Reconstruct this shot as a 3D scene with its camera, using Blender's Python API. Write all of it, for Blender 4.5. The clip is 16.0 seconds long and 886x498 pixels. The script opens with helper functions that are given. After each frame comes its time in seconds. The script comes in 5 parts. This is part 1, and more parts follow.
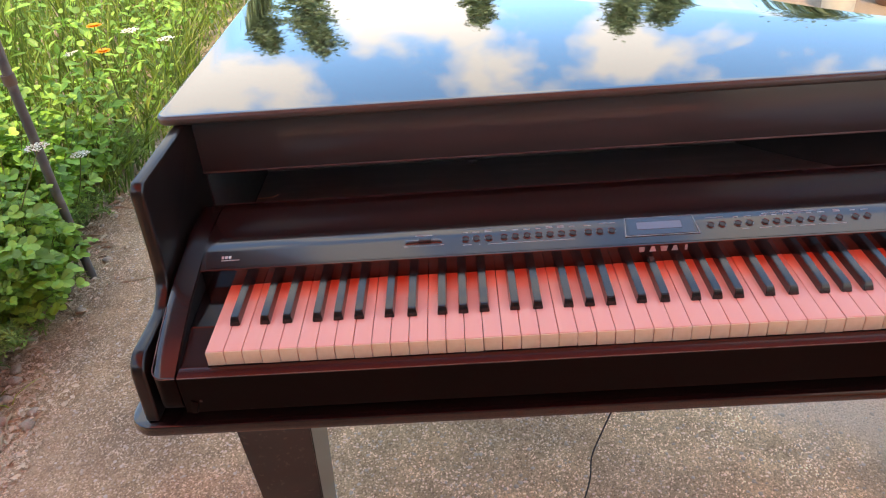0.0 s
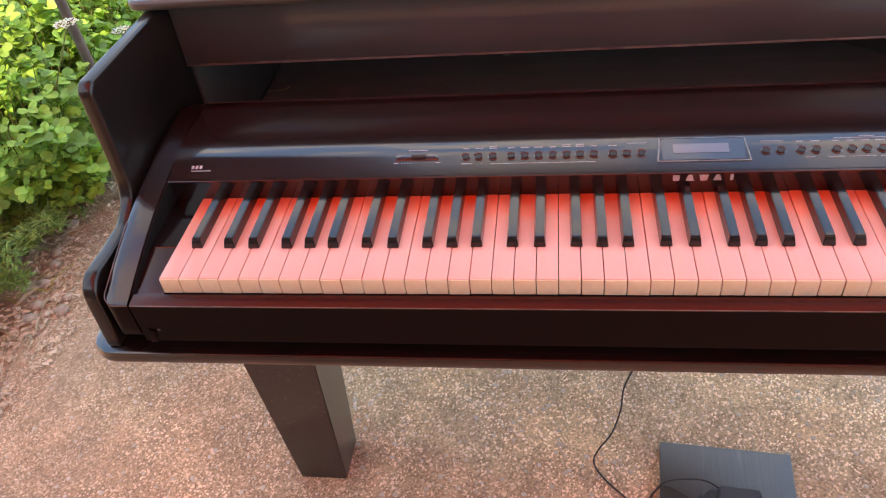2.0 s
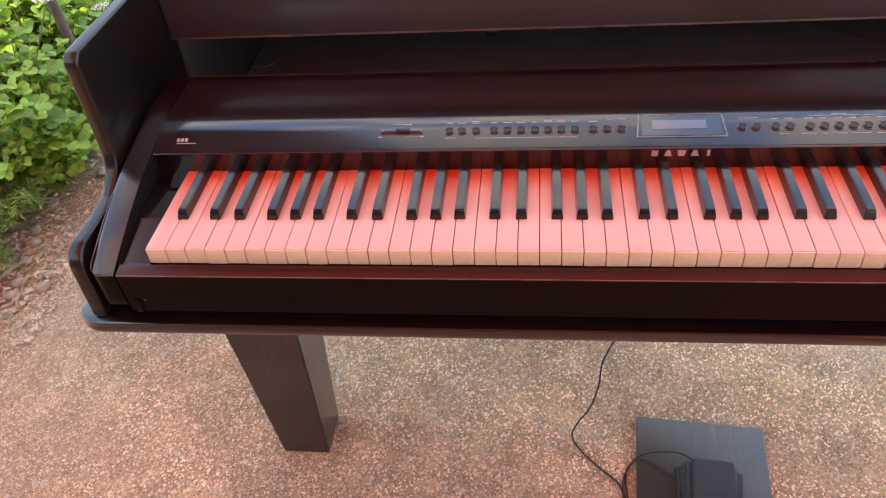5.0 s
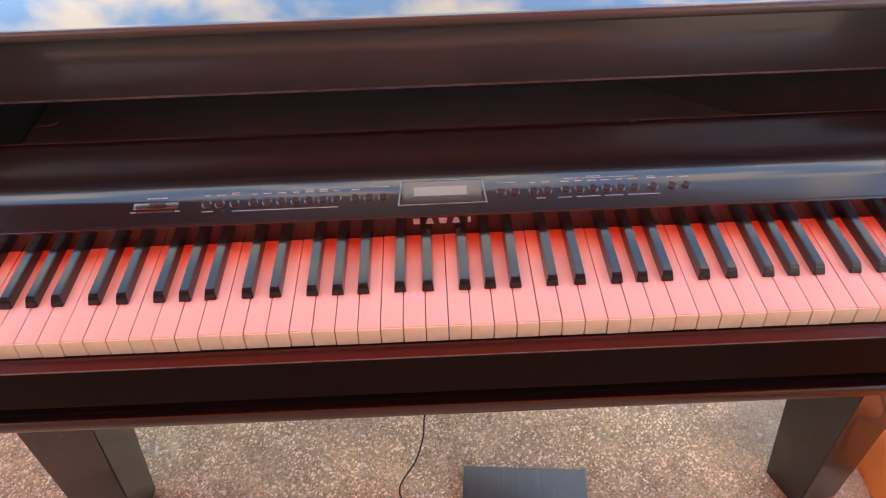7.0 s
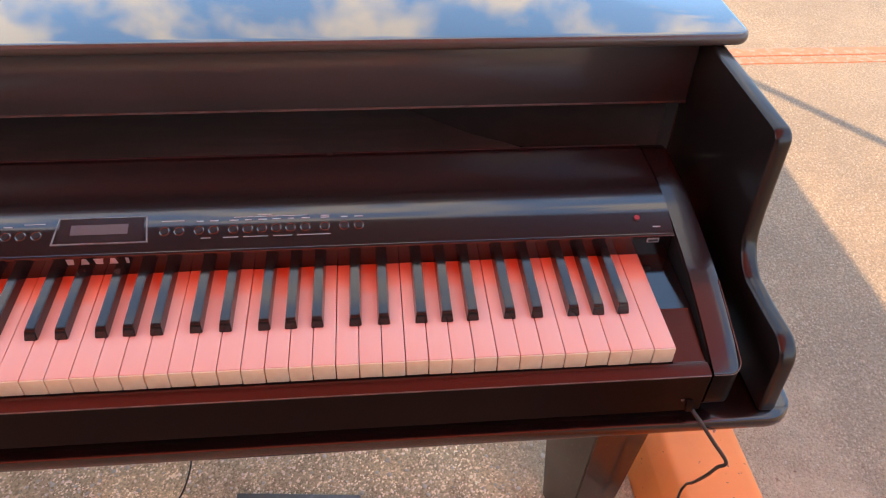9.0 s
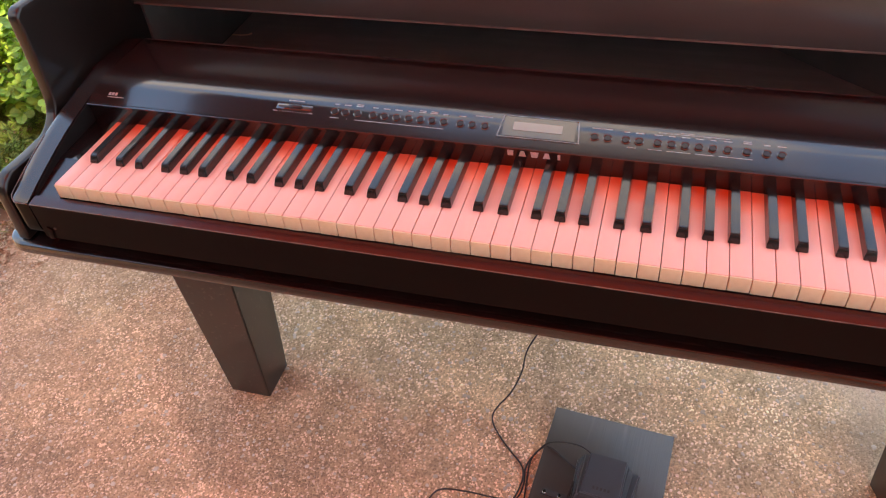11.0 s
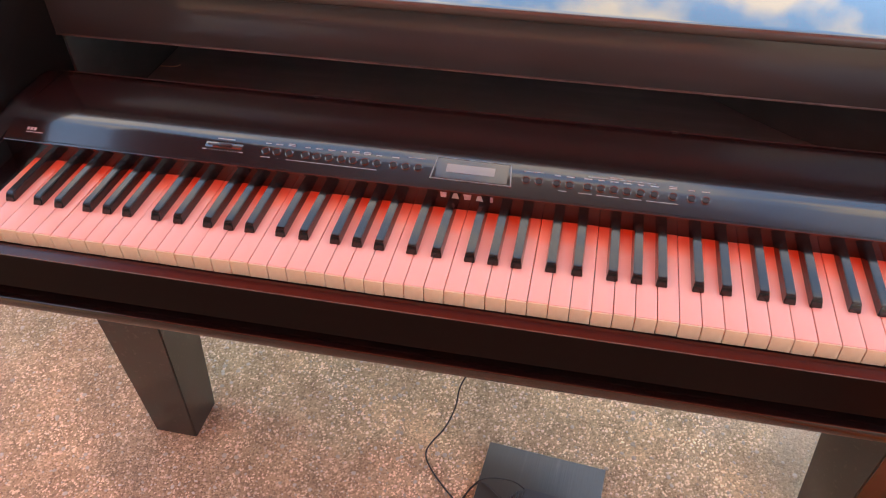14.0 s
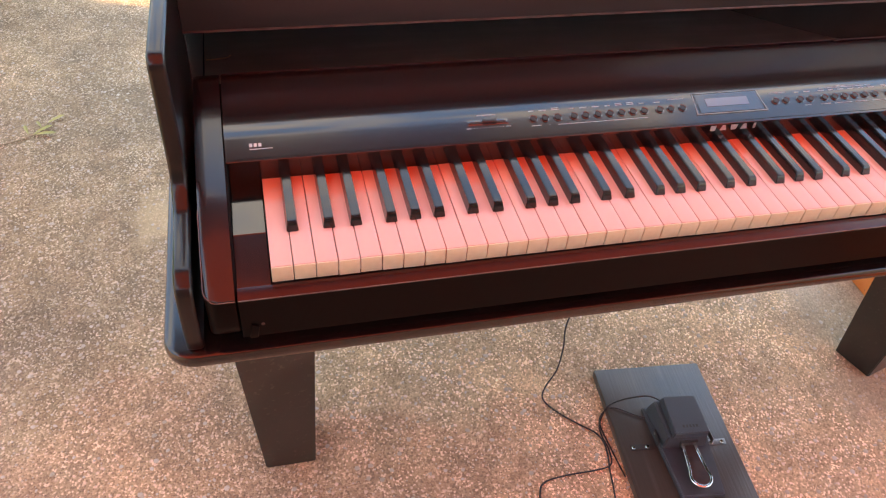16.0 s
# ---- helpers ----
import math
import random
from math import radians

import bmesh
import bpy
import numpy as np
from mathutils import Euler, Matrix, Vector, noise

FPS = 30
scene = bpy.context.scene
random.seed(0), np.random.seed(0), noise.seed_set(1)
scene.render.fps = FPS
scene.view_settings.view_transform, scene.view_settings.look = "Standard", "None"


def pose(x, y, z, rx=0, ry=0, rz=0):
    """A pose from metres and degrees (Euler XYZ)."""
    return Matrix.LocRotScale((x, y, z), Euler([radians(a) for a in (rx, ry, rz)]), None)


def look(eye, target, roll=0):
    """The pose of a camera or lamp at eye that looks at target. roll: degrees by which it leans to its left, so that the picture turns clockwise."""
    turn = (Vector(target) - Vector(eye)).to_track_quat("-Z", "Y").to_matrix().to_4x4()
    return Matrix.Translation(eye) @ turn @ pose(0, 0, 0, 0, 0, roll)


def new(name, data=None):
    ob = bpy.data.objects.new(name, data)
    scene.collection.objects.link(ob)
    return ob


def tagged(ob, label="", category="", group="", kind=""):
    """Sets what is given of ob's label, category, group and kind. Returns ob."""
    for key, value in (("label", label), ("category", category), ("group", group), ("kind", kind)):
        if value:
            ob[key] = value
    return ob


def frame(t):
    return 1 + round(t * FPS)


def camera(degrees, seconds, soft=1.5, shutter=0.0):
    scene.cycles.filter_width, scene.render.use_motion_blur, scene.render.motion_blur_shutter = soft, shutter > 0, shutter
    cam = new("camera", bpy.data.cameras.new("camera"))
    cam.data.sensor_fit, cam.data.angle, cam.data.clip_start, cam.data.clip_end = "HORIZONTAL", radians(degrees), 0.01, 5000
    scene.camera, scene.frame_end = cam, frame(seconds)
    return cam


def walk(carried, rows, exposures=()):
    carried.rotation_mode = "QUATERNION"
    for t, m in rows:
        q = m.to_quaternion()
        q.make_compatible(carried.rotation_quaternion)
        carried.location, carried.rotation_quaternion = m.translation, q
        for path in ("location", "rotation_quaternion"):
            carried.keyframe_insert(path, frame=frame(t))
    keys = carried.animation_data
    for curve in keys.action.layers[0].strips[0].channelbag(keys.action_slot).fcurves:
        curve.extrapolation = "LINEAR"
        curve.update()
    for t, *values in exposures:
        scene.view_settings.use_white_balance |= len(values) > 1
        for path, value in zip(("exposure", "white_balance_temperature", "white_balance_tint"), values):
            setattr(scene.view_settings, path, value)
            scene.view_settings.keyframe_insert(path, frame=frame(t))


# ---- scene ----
cam = camera(59.4, 16.0, soft=1.15)
PATH = [
    (0, (0.339, -0.76, 1.346), (0.276, 0.931, 0.28), -4.5),
    (0.5, (0.379, -0.681, 1.316), (0.305, 0.936, 0.141), -2.9),
    (1, (0.461, -0.609, 1.294), (0.222, 0.936, 0.047), -2.4),
    (1.5, (0.471, -0.597, 1.298), (0.139, 0.89, 0.003), -7.1),
    (2, (0.446, -0.596, 1.296), (0.153, 0.895, -0.004), -7.5),
    (2.5, (0.443, -0.589, 1.291), (0.184, 0.892, -0.027), -6.7),
    (3, (0.437, -0.594, 1.296), (0.181, 0.88, -0.03), -5.8),
    (3.2, (0.436, -0.6, 1.297), (0.178, 0.874, -0.031), -5.8),
    (5.3, (0.446, -0.619, 1.296), (0.21, 0.853, -0.037), -6.2),
    (5.5, (0.451, -0.619, 1.296), (0.228, 0.857, -0.035), -6.1),
    (6, (0.532, -0.585, 1.316), (0.358, 0.939, 0.033), -5.5),
    (6.5, (0.533, -0.566, 1.327), (0.462, 1.0, 0.085), -4.3),
    (7, (0.602, -0.554, 1.313), (0.618, 0.963, 0.01), -2.0),
    (7.5, (0.842, -0.518, 1.299), (0.915, 0.949, -0.058), 0.3),
    (8, (0.965, -0.499, 1.287), (1.14, 0.901, -0.13), 0.7),
    (8.5, (0.977, -0.503, 1.287), (1.205, 0.892, -0.128), 1.6),
    (9, (0.915, -0.515, 1.336), (1.085, 0.981, 0.019), 2.1),
    (9.5, (0.851, -0.535, 1.329), (0.753, 0.983, 0.031), -0.9),
    (10, (0.774, -0.567, 1.311), (0.364, 0.833, -0.057), -4.4),
    (10.2, (0.745, -0.581, 1.318), (0.233, 0.778, -0.056), -5.4),
    (12.3, (0.791, -0.669, 1.331), (0.684, 0.828, 0.009), -1.2),
    (12.5, (0.831, -0.66, 1.322), (0.831, 0.817, -0.026), 0.1),
    (13, (0.89, -0.64, 1.322), (1.043, 0.786, -0.072), 2.3),
    (13.5, (0.887, -0.624, 1.34), (0.911, 0.837, -0.026), 1.7),
    (14, (0.744, -0.613, 1.342), (0.424, 0.86, 0.027), -0.7),
    (14.5, (0.512, -0.681, 1.343), (0.151, 0.758, 0.002), -2.2),
    (15, (0.384, -0.641, 1.305), (0.274, 0.8, -0.078), 1.5),
    (15.5, (0.13, -0.68, 1.292), (0.318, 0.772, -0.07), 4.4),
    (16, (0.006, -0.585, 1.313), (0.428, 0.804, -0.063), 5.6),
]
EXPOSURES = [(0.0, 1.98, 9900, 17), (1.5, 2.37, 10900, 20), (6.0, 2.37, 11000, 21), (9.0, 2.1, 10500, 20), (10.0, 2.30, 11400, 21), (12.5, 2.3, 12300, 22), (13.0, 2.23, 12100, 21), (16.0, 2.40, 11500, 19)]
walk(cam, [(t, look(eye, target, roll)) for t, eye, target, roll in PATH], EXPOSURES)

# ---- world, sun and exposure ----
SUN_EL, SUN_AZ = 63.2, 180.0   # degrees; the sun stands behind the camera
world = bpy.data.worlds.new("sky")
scene.world = world
world.use_nodes = True
wn, wl = world.node_tree.nodes, world.node_tree.links
wn.clear()
w_out, w_bg, w_sky = wn.new("ShaderNodeOutputWorld"), wn.new("ShaderNodeBackground"), wn.new("ShaderNodeTexSky")
w_sky.sky_type, w_sky.sun_disc = "NISHITA", False
w_sky.sun_elevation, w_sky.sun_rotation = radians(SUN_EL), radians(SUN_AZ)
w_sky.air_density, w_sky.dust_density, w_sky.ozone_density = 1.0, 0.0, 2.5
w_co, w_map, w_cl, w_ramp, w_mix = (wn.new("ShaderNodeTexCoord"), wn.new("ShaderNodeMapping"), wn.new("ShaderNodeTexNoise"),
                                    wn.new("ShaderNodeValToRGB"), wn.new("ShaderNodeMixRGB"))
w_map.inputs["Scale"].default_value = (1.6, 1.6, 0.8)
w_map.inputs["Location"].default_value = (3.784, 9.91, 6.177)
w_cl.inputs["Scale"].default_value, w_cl.inputs["Detail"].default_value = 3.6, 6.0
w_cl.inputs["Roughness"].default_value = 0.52
w_ramp.color_ramp.elements[0].position, w_ramp.color_ramp.elements[1].position = 0.475, 0.575
w_mix.inputs[2].default_value = (3.9, 4.6, 5.6, 1)
w_gain = wn.new("ShaderNodeMixRGB")   # a clear bright sky between the clouds
w_gain.blend_type, w_gain.inputs[0].default_value, w_gain.inputs[2].default_value = "MULTIPLY", 1.0, (1.75, 4.0, 7.1, 1)
w_low, w_gam = wn.new("ShaderNodeMixRGB"), wn.new("ShaderNodeGamma")   # an even sky, less pale towards the horizon
w_low.blend_type, w_low.inputs[0].default_value, w_low.inputs[2].default_value = "MULTIPLY", 1.0, (0.2, 0.2, 0.2, 1)
w_gam.inputs["Gamma"].default_value = 0.42
wl.new(w_co.outputs["Generated"], w_map.inputs["Vector"])
wl.new(w_map.outputs["Vector"], w_cl.inputs["Vector"])
wl.new(w_cl.outputs["Fac"], w_ramp.inputs["Fac"])
wl.new(w_ramp.outputs["Color"], w_mix.inputs[0])
wl.new(w_sky.outputs["Color"], w_low.inputs[1])
wl.new(w_low.outputs["Color"], w_gam.inputs["Color"])
wl.new(w_gam.outputs["Color"], w_gain.inputs[1])
wl.new(w_gain.outputs["Color"], w_mix.inputs[1])
wl.new(w_mix.outputs["Color"], w_bg.inputs["Color"])
w_bg.inputs["Strength"].default_value = 0.13
wl.new(w_bg.outputs["Background"], w_out.inputs["Surface"])

sun = new("sun", bpy.data.lights.new("sun", "SUN"))
sun.data.energy, sun.data.angle, sun.data.color = 1.4, radians(0.6), (1.0, 0.93, 0.82)
sun.matrix_world = look((0.3, -8, 8 * math.tan(radians(SUN_EL))), (0.3, 0, 0))


# ---- materials ----
def material(name, base, rough=0.5, metal=0.0, coat=0.0, spec=0.5, grain=None, stain=None, bump=None, coat_rough=0.05):
    """base colour; grain and stain: (scale, colour, low, high) of two layers of noise; bump: (scale, strength, stretch)."""
    m = bpy.data.materials.new(name)
    m.use_nodes = True
    n, l = m.node_tree.nodes, m.node_tree.links
    p = n["Principled BSDF"]
    p.inputs["Roughness"].default_value, p.inputs["Metallic"].default_value = rough, metal
    p.inputs["Coat Weight"].default_value, p.inputs["Coat Roughness"].default_value = coat, coat_rough
    p.inputs["Specular IOR Level"].default_value = spec
    co = n.new("ShaderNodeTexCoord")
    last = None
    p.inputs["Base Color"].default_value = (*base, 1)
    for layer in (grain, stain):
        if not layer:
            continue
        scale, colour, low, high = layer[:4]
        stretch = layer[4] if len(layer) > 4 else (1, 1, 1)
        mp, tx, rp, mx = n.new("ShaderNodeMapping"), n.new("ShaderNodeTexNoise"), n.new("ShaderNodeMapRange"), n.new("ShaderNodeMixRGB")
        mp.inputs["Scale"].default_value = stretch
        tx.inputs["Scale"].default_value, tx.inputs["Detail"].default_value = scale, 5
        rp.inputs["From Min"].default_value, rp.inputs["From Max"].default_value = low, high
        l.new(co.outputs["Object"], mp.inputs["Vector"])
        l.new(mp.outputs["Vector"], tx.inputs["Vector"])
        l.new(tx.outputs["Fac"], rp.inputs["Value"])
        l.new(rp.outputs["Result"], mx.inputs[0])
        mx.inputs[1].default_value, mx.inputs[2].default_value = (*base, 1), (*colour, 1)
        if last:
            l.new(last.outputs["Color"], mx.inputs[1])
        last = mx
    if last:
        l.new(last.outputs["Color"], p.inputs["Base Color"])
    if bump:
        mp, tx, bp = n.new("ShaderNodeMapping"), n.new("ShaderNodeTexNoise"), n.new("ShaderNodeBump")
        mp.inputs["Scale"].default_value = bump[2] if len(bump) > 2 else (1, 1, 1)
        tx.inputs["Scale"].default_value, tx.inputs["Detail"].default_value = bump[0], 4
        bp.inputs["Strength"].default_value, bp.inputs["Distance"].default_value = bump[1], 0.002
        l.new(co.outputs["Object"], mp.inputs["Vector"])
        l.new(mp.outputs["Vector"], tx.inputs["Vector"])
        l.new(tx.outputs["Fac"], bp.inputs["Height"])
        l.new(bp.outputs["Normal"], p.inputs["Normal"])
    return m


# Base colour raised to put mirrored light and haze into the fascia.
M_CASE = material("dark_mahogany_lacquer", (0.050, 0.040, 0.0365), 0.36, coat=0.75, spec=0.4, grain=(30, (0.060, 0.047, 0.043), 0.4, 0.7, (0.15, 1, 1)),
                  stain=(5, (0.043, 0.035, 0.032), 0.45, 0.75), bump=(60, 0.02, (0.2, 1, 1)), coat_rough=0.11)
M_RIM = material("dull_lid_edge", (0.056, 0.045, 0.036), 0.40, coat=0.35, spec=0.4, grain=(30, (0.068, 0.054, 0.043), 0.4, 0.7, (0.15, 1, 1)), coat_rough=0.2)
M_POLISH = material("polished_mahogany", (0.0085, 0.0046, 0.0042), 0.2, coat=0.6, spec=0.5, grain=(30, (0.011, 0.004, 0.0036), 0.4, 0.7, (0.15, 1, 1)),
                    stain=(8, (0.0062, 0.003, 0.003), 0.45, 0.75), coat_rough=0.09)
M_CHEEK = material("satin_dark_lacquer", (0.0105, 0.0082, 0.0073), 0.30, coat=0.36, spec=0.25, grain=(30, (0.011, 0.0078, 0.007), 0.4, 0.7, (1, 0.3, 1)),
                   stain=(8, (0.006, 0.0046, 0.0043), 0.45, 0.75), coat_rough=0.06)
M_SLIP = material("dark_slip_front", (0.0050, 0.0026, 0.0023), 0.3, spec=0.06, grain=(40, (0.0062, 0.0031, 0.0027), 0.4, 0.7, (0.08, 1, 1)))
M_LID = material("polished_dark_lid", (0.008, 0.005, 0.005), 0.05, coat=1.0, spec=0.6, stain=(4, (0.014, 0.008, 0.008), 0.4, 0.7), coat_rough=0.015)
M_LID.node_tree.nodes["Principled BSDF"].inputs["Coat IOR"].default_value = 1.58   # thick piano polish
M_BODY = material("rosewood_satin_body", (0.0115, 0.0040, 0.0037), 0.26, coat=0.5, spec=0.4, grain=(40, (0.016, 0.0050, 0.0046), 0.4, 0.7, (0.08, 1, 1)),
                  stain=(6, (0.0085, 0.0032, 0.0030), 0.45, 0.7), coat_rough=0.09)
# Stronger red than the body, painted in for the light it mirrors.
M_CAP = material("red_sheen_strip", (0.026, 0.0034, 0.0030), 0.26, coat=0.2, spec=0.4, grain=(40, (0.036, 0.0046, 0.0040), 0.4, 0.7, (0.08, 1, 1)), coat_rough=0.1)
M_PANEL = material("rosewood_control_panel", (0.013, 0.0066, 0.0064), 0.17, coat=0.62, spec=0.55, grain=(60, (0.018, 0.0085, 0.0080), 0.4, 0.7, (0.05, 1, 1)), coat_rough=0.075)
M_FALL = material("gloss_fallboard", (0.011, 0.0075, 0.0075), 0.14, coat=0.5, stain=(9, (0.009, 0.006, 0.006), 0.4, 0.7))
M_BLOCK = material("gloss_black_block", (0.006, 0.004, 0.004), 0.10, coat=0.5, stain=(30, (0.012, 0.008, 0.008), 0.45, 0.7))
M_LIP = material("ivory_key_front", (0.66, 0.53, 0.35), 0.45, stain=(50, (0.59, 0.46, 0.30), 0.4, 0.7))
M_BLACK = material("black_key", (0.010, 0.0085, 0.0085), 0.2, coat=0.28, grain=(300, (0.014, 0.012, 0.012), 0.45, 0.7), bump=(400, 0.03))
M_DARK = material("dark_gap", (0.026, 0.024, 0.022), 0.6, stain=(20, (0.032, 0.029, 0.026), 0.4, 0.7))
M_SEAM = material("dark_seam_fill", (0.005, 0.0045, 0.0042), 0.8, spec=0.15, stain=(40, (0.008, 0.007, 0.0065), 0.4, 0.7))
M_SILVER = material("silver_print", (0.62, 0.58, 0.56), 0.35, metal=0.6, stain=(200, (0.5, 0.46, 0.45), 0.4, 0.7))
M_PRINT = material("white_print", (0.34, 0.40, 0.40), 0.6, stain=(300, (0.26, 0.30, 0.30), 0.4, 0.7))
M_SCREEN = material("display_glass", (0.14, 0.135, 0.14), 0.12, metal=0.2, coat=1.0, stain=(60, (0.15, 0.13, 0.14), 0.4, 0.7))
M_BEZEL = material("display_frame", (0.03, 0.022, 0.024), 0.12, coat=1.0, stain=(60, (0.02, 0.015, 0.016), 0.4, 0.7))
M_BUTTON = material("dark_button", (0.010, 0.008, 0.0085), 0.28, coat=0.15, stain=(300, (0.014, 0.012, 0.0125), 0.4, 0.7))
M_RING = material("button_ring", (0.030, 0.028, 0.028), 0.12, coat=1.0, spec=0.8, stain=(300, (0.022, 0.020, 0.020), 0.4, 0.7))
# Inner tone painted paler, to lift the dark slot as haze does.
M_INNER = material("lifted_inner_wood", (0.17, 0.166, 0.15), 0.6, spec=0.3, stain=(12, (0.15, 0.147, 0.132), 0.4, 0.7), grain=(40, (0.22, 0.21, 0.19), 0.45, 0.7, (0.1, 1, 1)))
# Darker copy that holds down the light on the inner rim.
M_LINING = material("dimmed_inner_liner", (0.072, 0.066, 0.058), 0.6, spec=0.3, stain=(12, (0.058, 0.053, 0.047), 0.4, 0.7), grain=(40, (0.084, 0.077, 0.068), 0.45, 0.7, (0.1, 1, 1)))
M_CHROME = material("chrome", (0.75, 0.74, 0.72), 0.1, metal=1.0, stain=(90, (0.6, 0.58, 0.55), 0.45, 0.7))
M_RED = material("red_power_button", (0.35, 0.02, 0.03), 0.3, coat=0.4, stain=(300, (0.25, 0.015, 0.02), 0.4, 0.7))
M_RUBBER = material("black_cable", (0.022, 0.016, 0.014), 0.5, stain=(60, (0.035, 0.028, 0.025), 0.5, 0.75))
M_PEDAL = material("charcoal_plastic", (0.047, 0.053, 0.061), 0.42, grain=(500, (0.041, 0.046, 0.052), 0.4, 0.7), stain=(20, (0.036, 0.037, 0.039), 0.5, 0.8), bump=(700, 0.10))
M_BOARD = material("black_stained_board", (0.050, 0.038, 0.030), 0.34, coat=0.25, coat_rough=0.26, spec=0.55, grain=(9, (0.085, 0.070, 0.058), 0.58, 0.76, (7, 0.35, 1)),
                   stain=(7, (0.030, 0.027, 0.026), 0.52, 0.68), bump=(34, 0.35, (7, 0.2, 1)))
M_STEEL = material("dull_steel", (0.28, 0.26, 0.25), 0.4, metal=1.0, stain=(80, (0.14, 0.12, 0.11), 0.45, 0.7))
M_KERB = material("orange_paint", (0.86, 0.200, 0.040), 0.6, grain=(7, (0.74, 0.17, 0.035), 0.42, 0.70), stain=(85, (0.22, 0.055, 0.025), 0.685, 0.715), bump=(55, 0.25))
M_WALL = material("rendered_wall", (0.14, 0.11, 0.09), 0.9, grain=(60, (0.17, 0.14, 0.11), 0.4, 0.7), stain=(1.2, (0.11, 0.09, 0.07), 0.45, 0.7), bump=(120, 0.3))
def fabric_material(name, lit, through_it):
    """Thin woven cloth that lets coloured light through."""
    m = bpy.data.materials.new(name)
    m.use_nodes = True
    n, l = m.node_tree.nodes, m.node_tree.links
    n.remove(n["Principled BSDF"])
    d, t, mx, ns, rp, co = (n.new("ShaderNodeBsdfDiffuse"), n.new("ShaderNodeBsdfTranslucent"), n.new("ShaderNodeMixShader"), n.new("ShaderNodeTexNoise"),
                            n.new("ShaderNodeMixRGB"), n.new("ShaderNodeTexCoord"))
    ns.inputs["Scale"].default_value = 3
    l.new(co.outputs["Object"], ns.inputs["Vector"])
    l.new(ns.outputs["Fac"], rp.inputs[0])
    rp.inputs[1].default_value, rp.inputs[2].default_value = (*through_it, 1), (*[0.85 * c for c in through_it], 1)
    d.inputs["Color"].default_value = (*lit, 1)
    l.new(rp.outputs["Color"], t.inputs["Color"])
    mx.inputs[0].default_value = 0.65
    l.new(d.outputs[0], mx.inputs[1])
    l.new(t.outputs[0], mx.inputs[2])
    l.new(mx.outputs[0], n["Material Output"].inputs["Surface"])
    return m


M_ROOF = fabric_material("red_awning_cloth", (0.55, 0.08, 0.05), (0.83, 0.119, 0.068))
# Paler wood colour that draws edge highlights as thin strips.
M_EDGE = material("pale_edge_line", (0.13, 0.075, 0.062), 0.4, stain=(40, (0.06, 0.03, 0.027), 0.45, 0.65))
M_DIM = material("dull_wood_edge", (0.050, 0.028, 0.024), 0.45, stain=(40, (0.030, 0.016, 0.014), 0.45, 0.65))
M_HEM = material("added_dark_border", (0.060, 0.038, 0.040), 0.9, spec=0.1, grain=(90, (0.075, 0.048, 0.050), 0.4, 0.7), stain=(3, (0.050, 0.033, 0.035), 0.4, 0.7))
M_LEG = material("scuffed_leg_lacquer", (0.009, 0.0070, 0.0066), 0.3, coat=0.8, spec=0.3, grain=(110, (0.032, 0.027, 0.024), 0.60, 0.70), stain=(12, (0.012, 0.009, 0.0085), 0.45, 0.7),
                 bump=(22, 0.012), coat_rough=0.02)
M_LEG.node_tree.nodes["Principled BSDF"].inputs["Coat IOR"].default_value = 1.55   # thick piano polish
M_LEAF = material("clover_leaf", (0.175, 0.385, 0.068), 0.5, grain=(6, (0.29, 0.48, 0.092), 0.42, 0.66), stain=(60, (0.145, 0.32, 0.06), 0.5, 0.75))
M_FERN = material("feathery_leaf", (0.15, 0.27, 0.065), 0.55, grain=(9, (0.23, 0.34, 0.09), 0.42, 0.66))
M_GRASS = material("meadow_grass", (0.12, 0.21, 0.035), 0.55, grain=(5, (0.26, 0.33, 0.07), 0.42, 0.62), stain=(40, (0.08, 0.15, 0.025), 0.45, 0.7))
M_STRAW = material("dry_straw", (0.48, 0.35, 0.22), 0.8, grain=(30, (0.34, 0.23, 0.14), 0.4, 0.7))
M_STEM = material("green_stem", (0.12, 0.18, 0.04), 0.6, grain=(30, (0.18, 0.16, 0.06), 0.4, 0.7))
M_WHITE = material("white_flower", (0.80, 0.80, 0.66), 0.7, grain=(80, (0.62, 0.64, 0.45), 0.45, 0.7))
M_ORANGE = material("orange_flower", (0.85, 0.33, 0.02), 0.6, grain=(80, (0.70, 0.20, 0.01), 0.45, 0.7))
M_POST = material("weathered_post", (0.10, 0.095, 0.09), 0.55, metal=0.3, stain=(12, (0.20, 0.18, 0.16), 0.5, 0.7))
M_SOIL = material("garden_soil", (0.43, 0.31, 0.215), 0.95, grain=(35, (0.50, 0.35, 0.24), 0.42, 0.64), stain=(5, (0.19, 0.125, 0.085), 0.45, 0.7), bump=(50, 0.9))
M_LITTER = material("dry_leaf_litter", (0.52, 0.37, 0.25), 0.85, grain=(9, (0.66, 0.51, 0.36), 0.42, 0.62))
M_STONE = material("pale_stone", (0.40, 0.31, 0.23), 0.8, grain=(10, (0.28, 0.20, 0.14), 0.42, 0.62), bump=(90, 0.3))
M_GRIT = material("mixed_grit", (0.5, 0.4, 0.3), 0.75, grain=(160, (0.62, 0.5, 0.38), 0.42, 0.62))
M_LINE = material("worn_red_paint", (0.60, 0.15, 0.08), 0.8, grain=(40, (0.38, 0.22, 0.15), 0.50, 0.64), bump=(120, 0.4))
M_TREE = material("tree_leaf", (0.19, 0.26, 0.12), 0.5, grain=(0.5, (0.25, 0.33, 0.16), 0.42, 0.62))
M_BARK = material("bark", (0.12, 0.08, 0.05), 0.9, grain=(6, (0.18, 0.13, 0.09), 0.4, 0.7), bump=(20, 0.8))
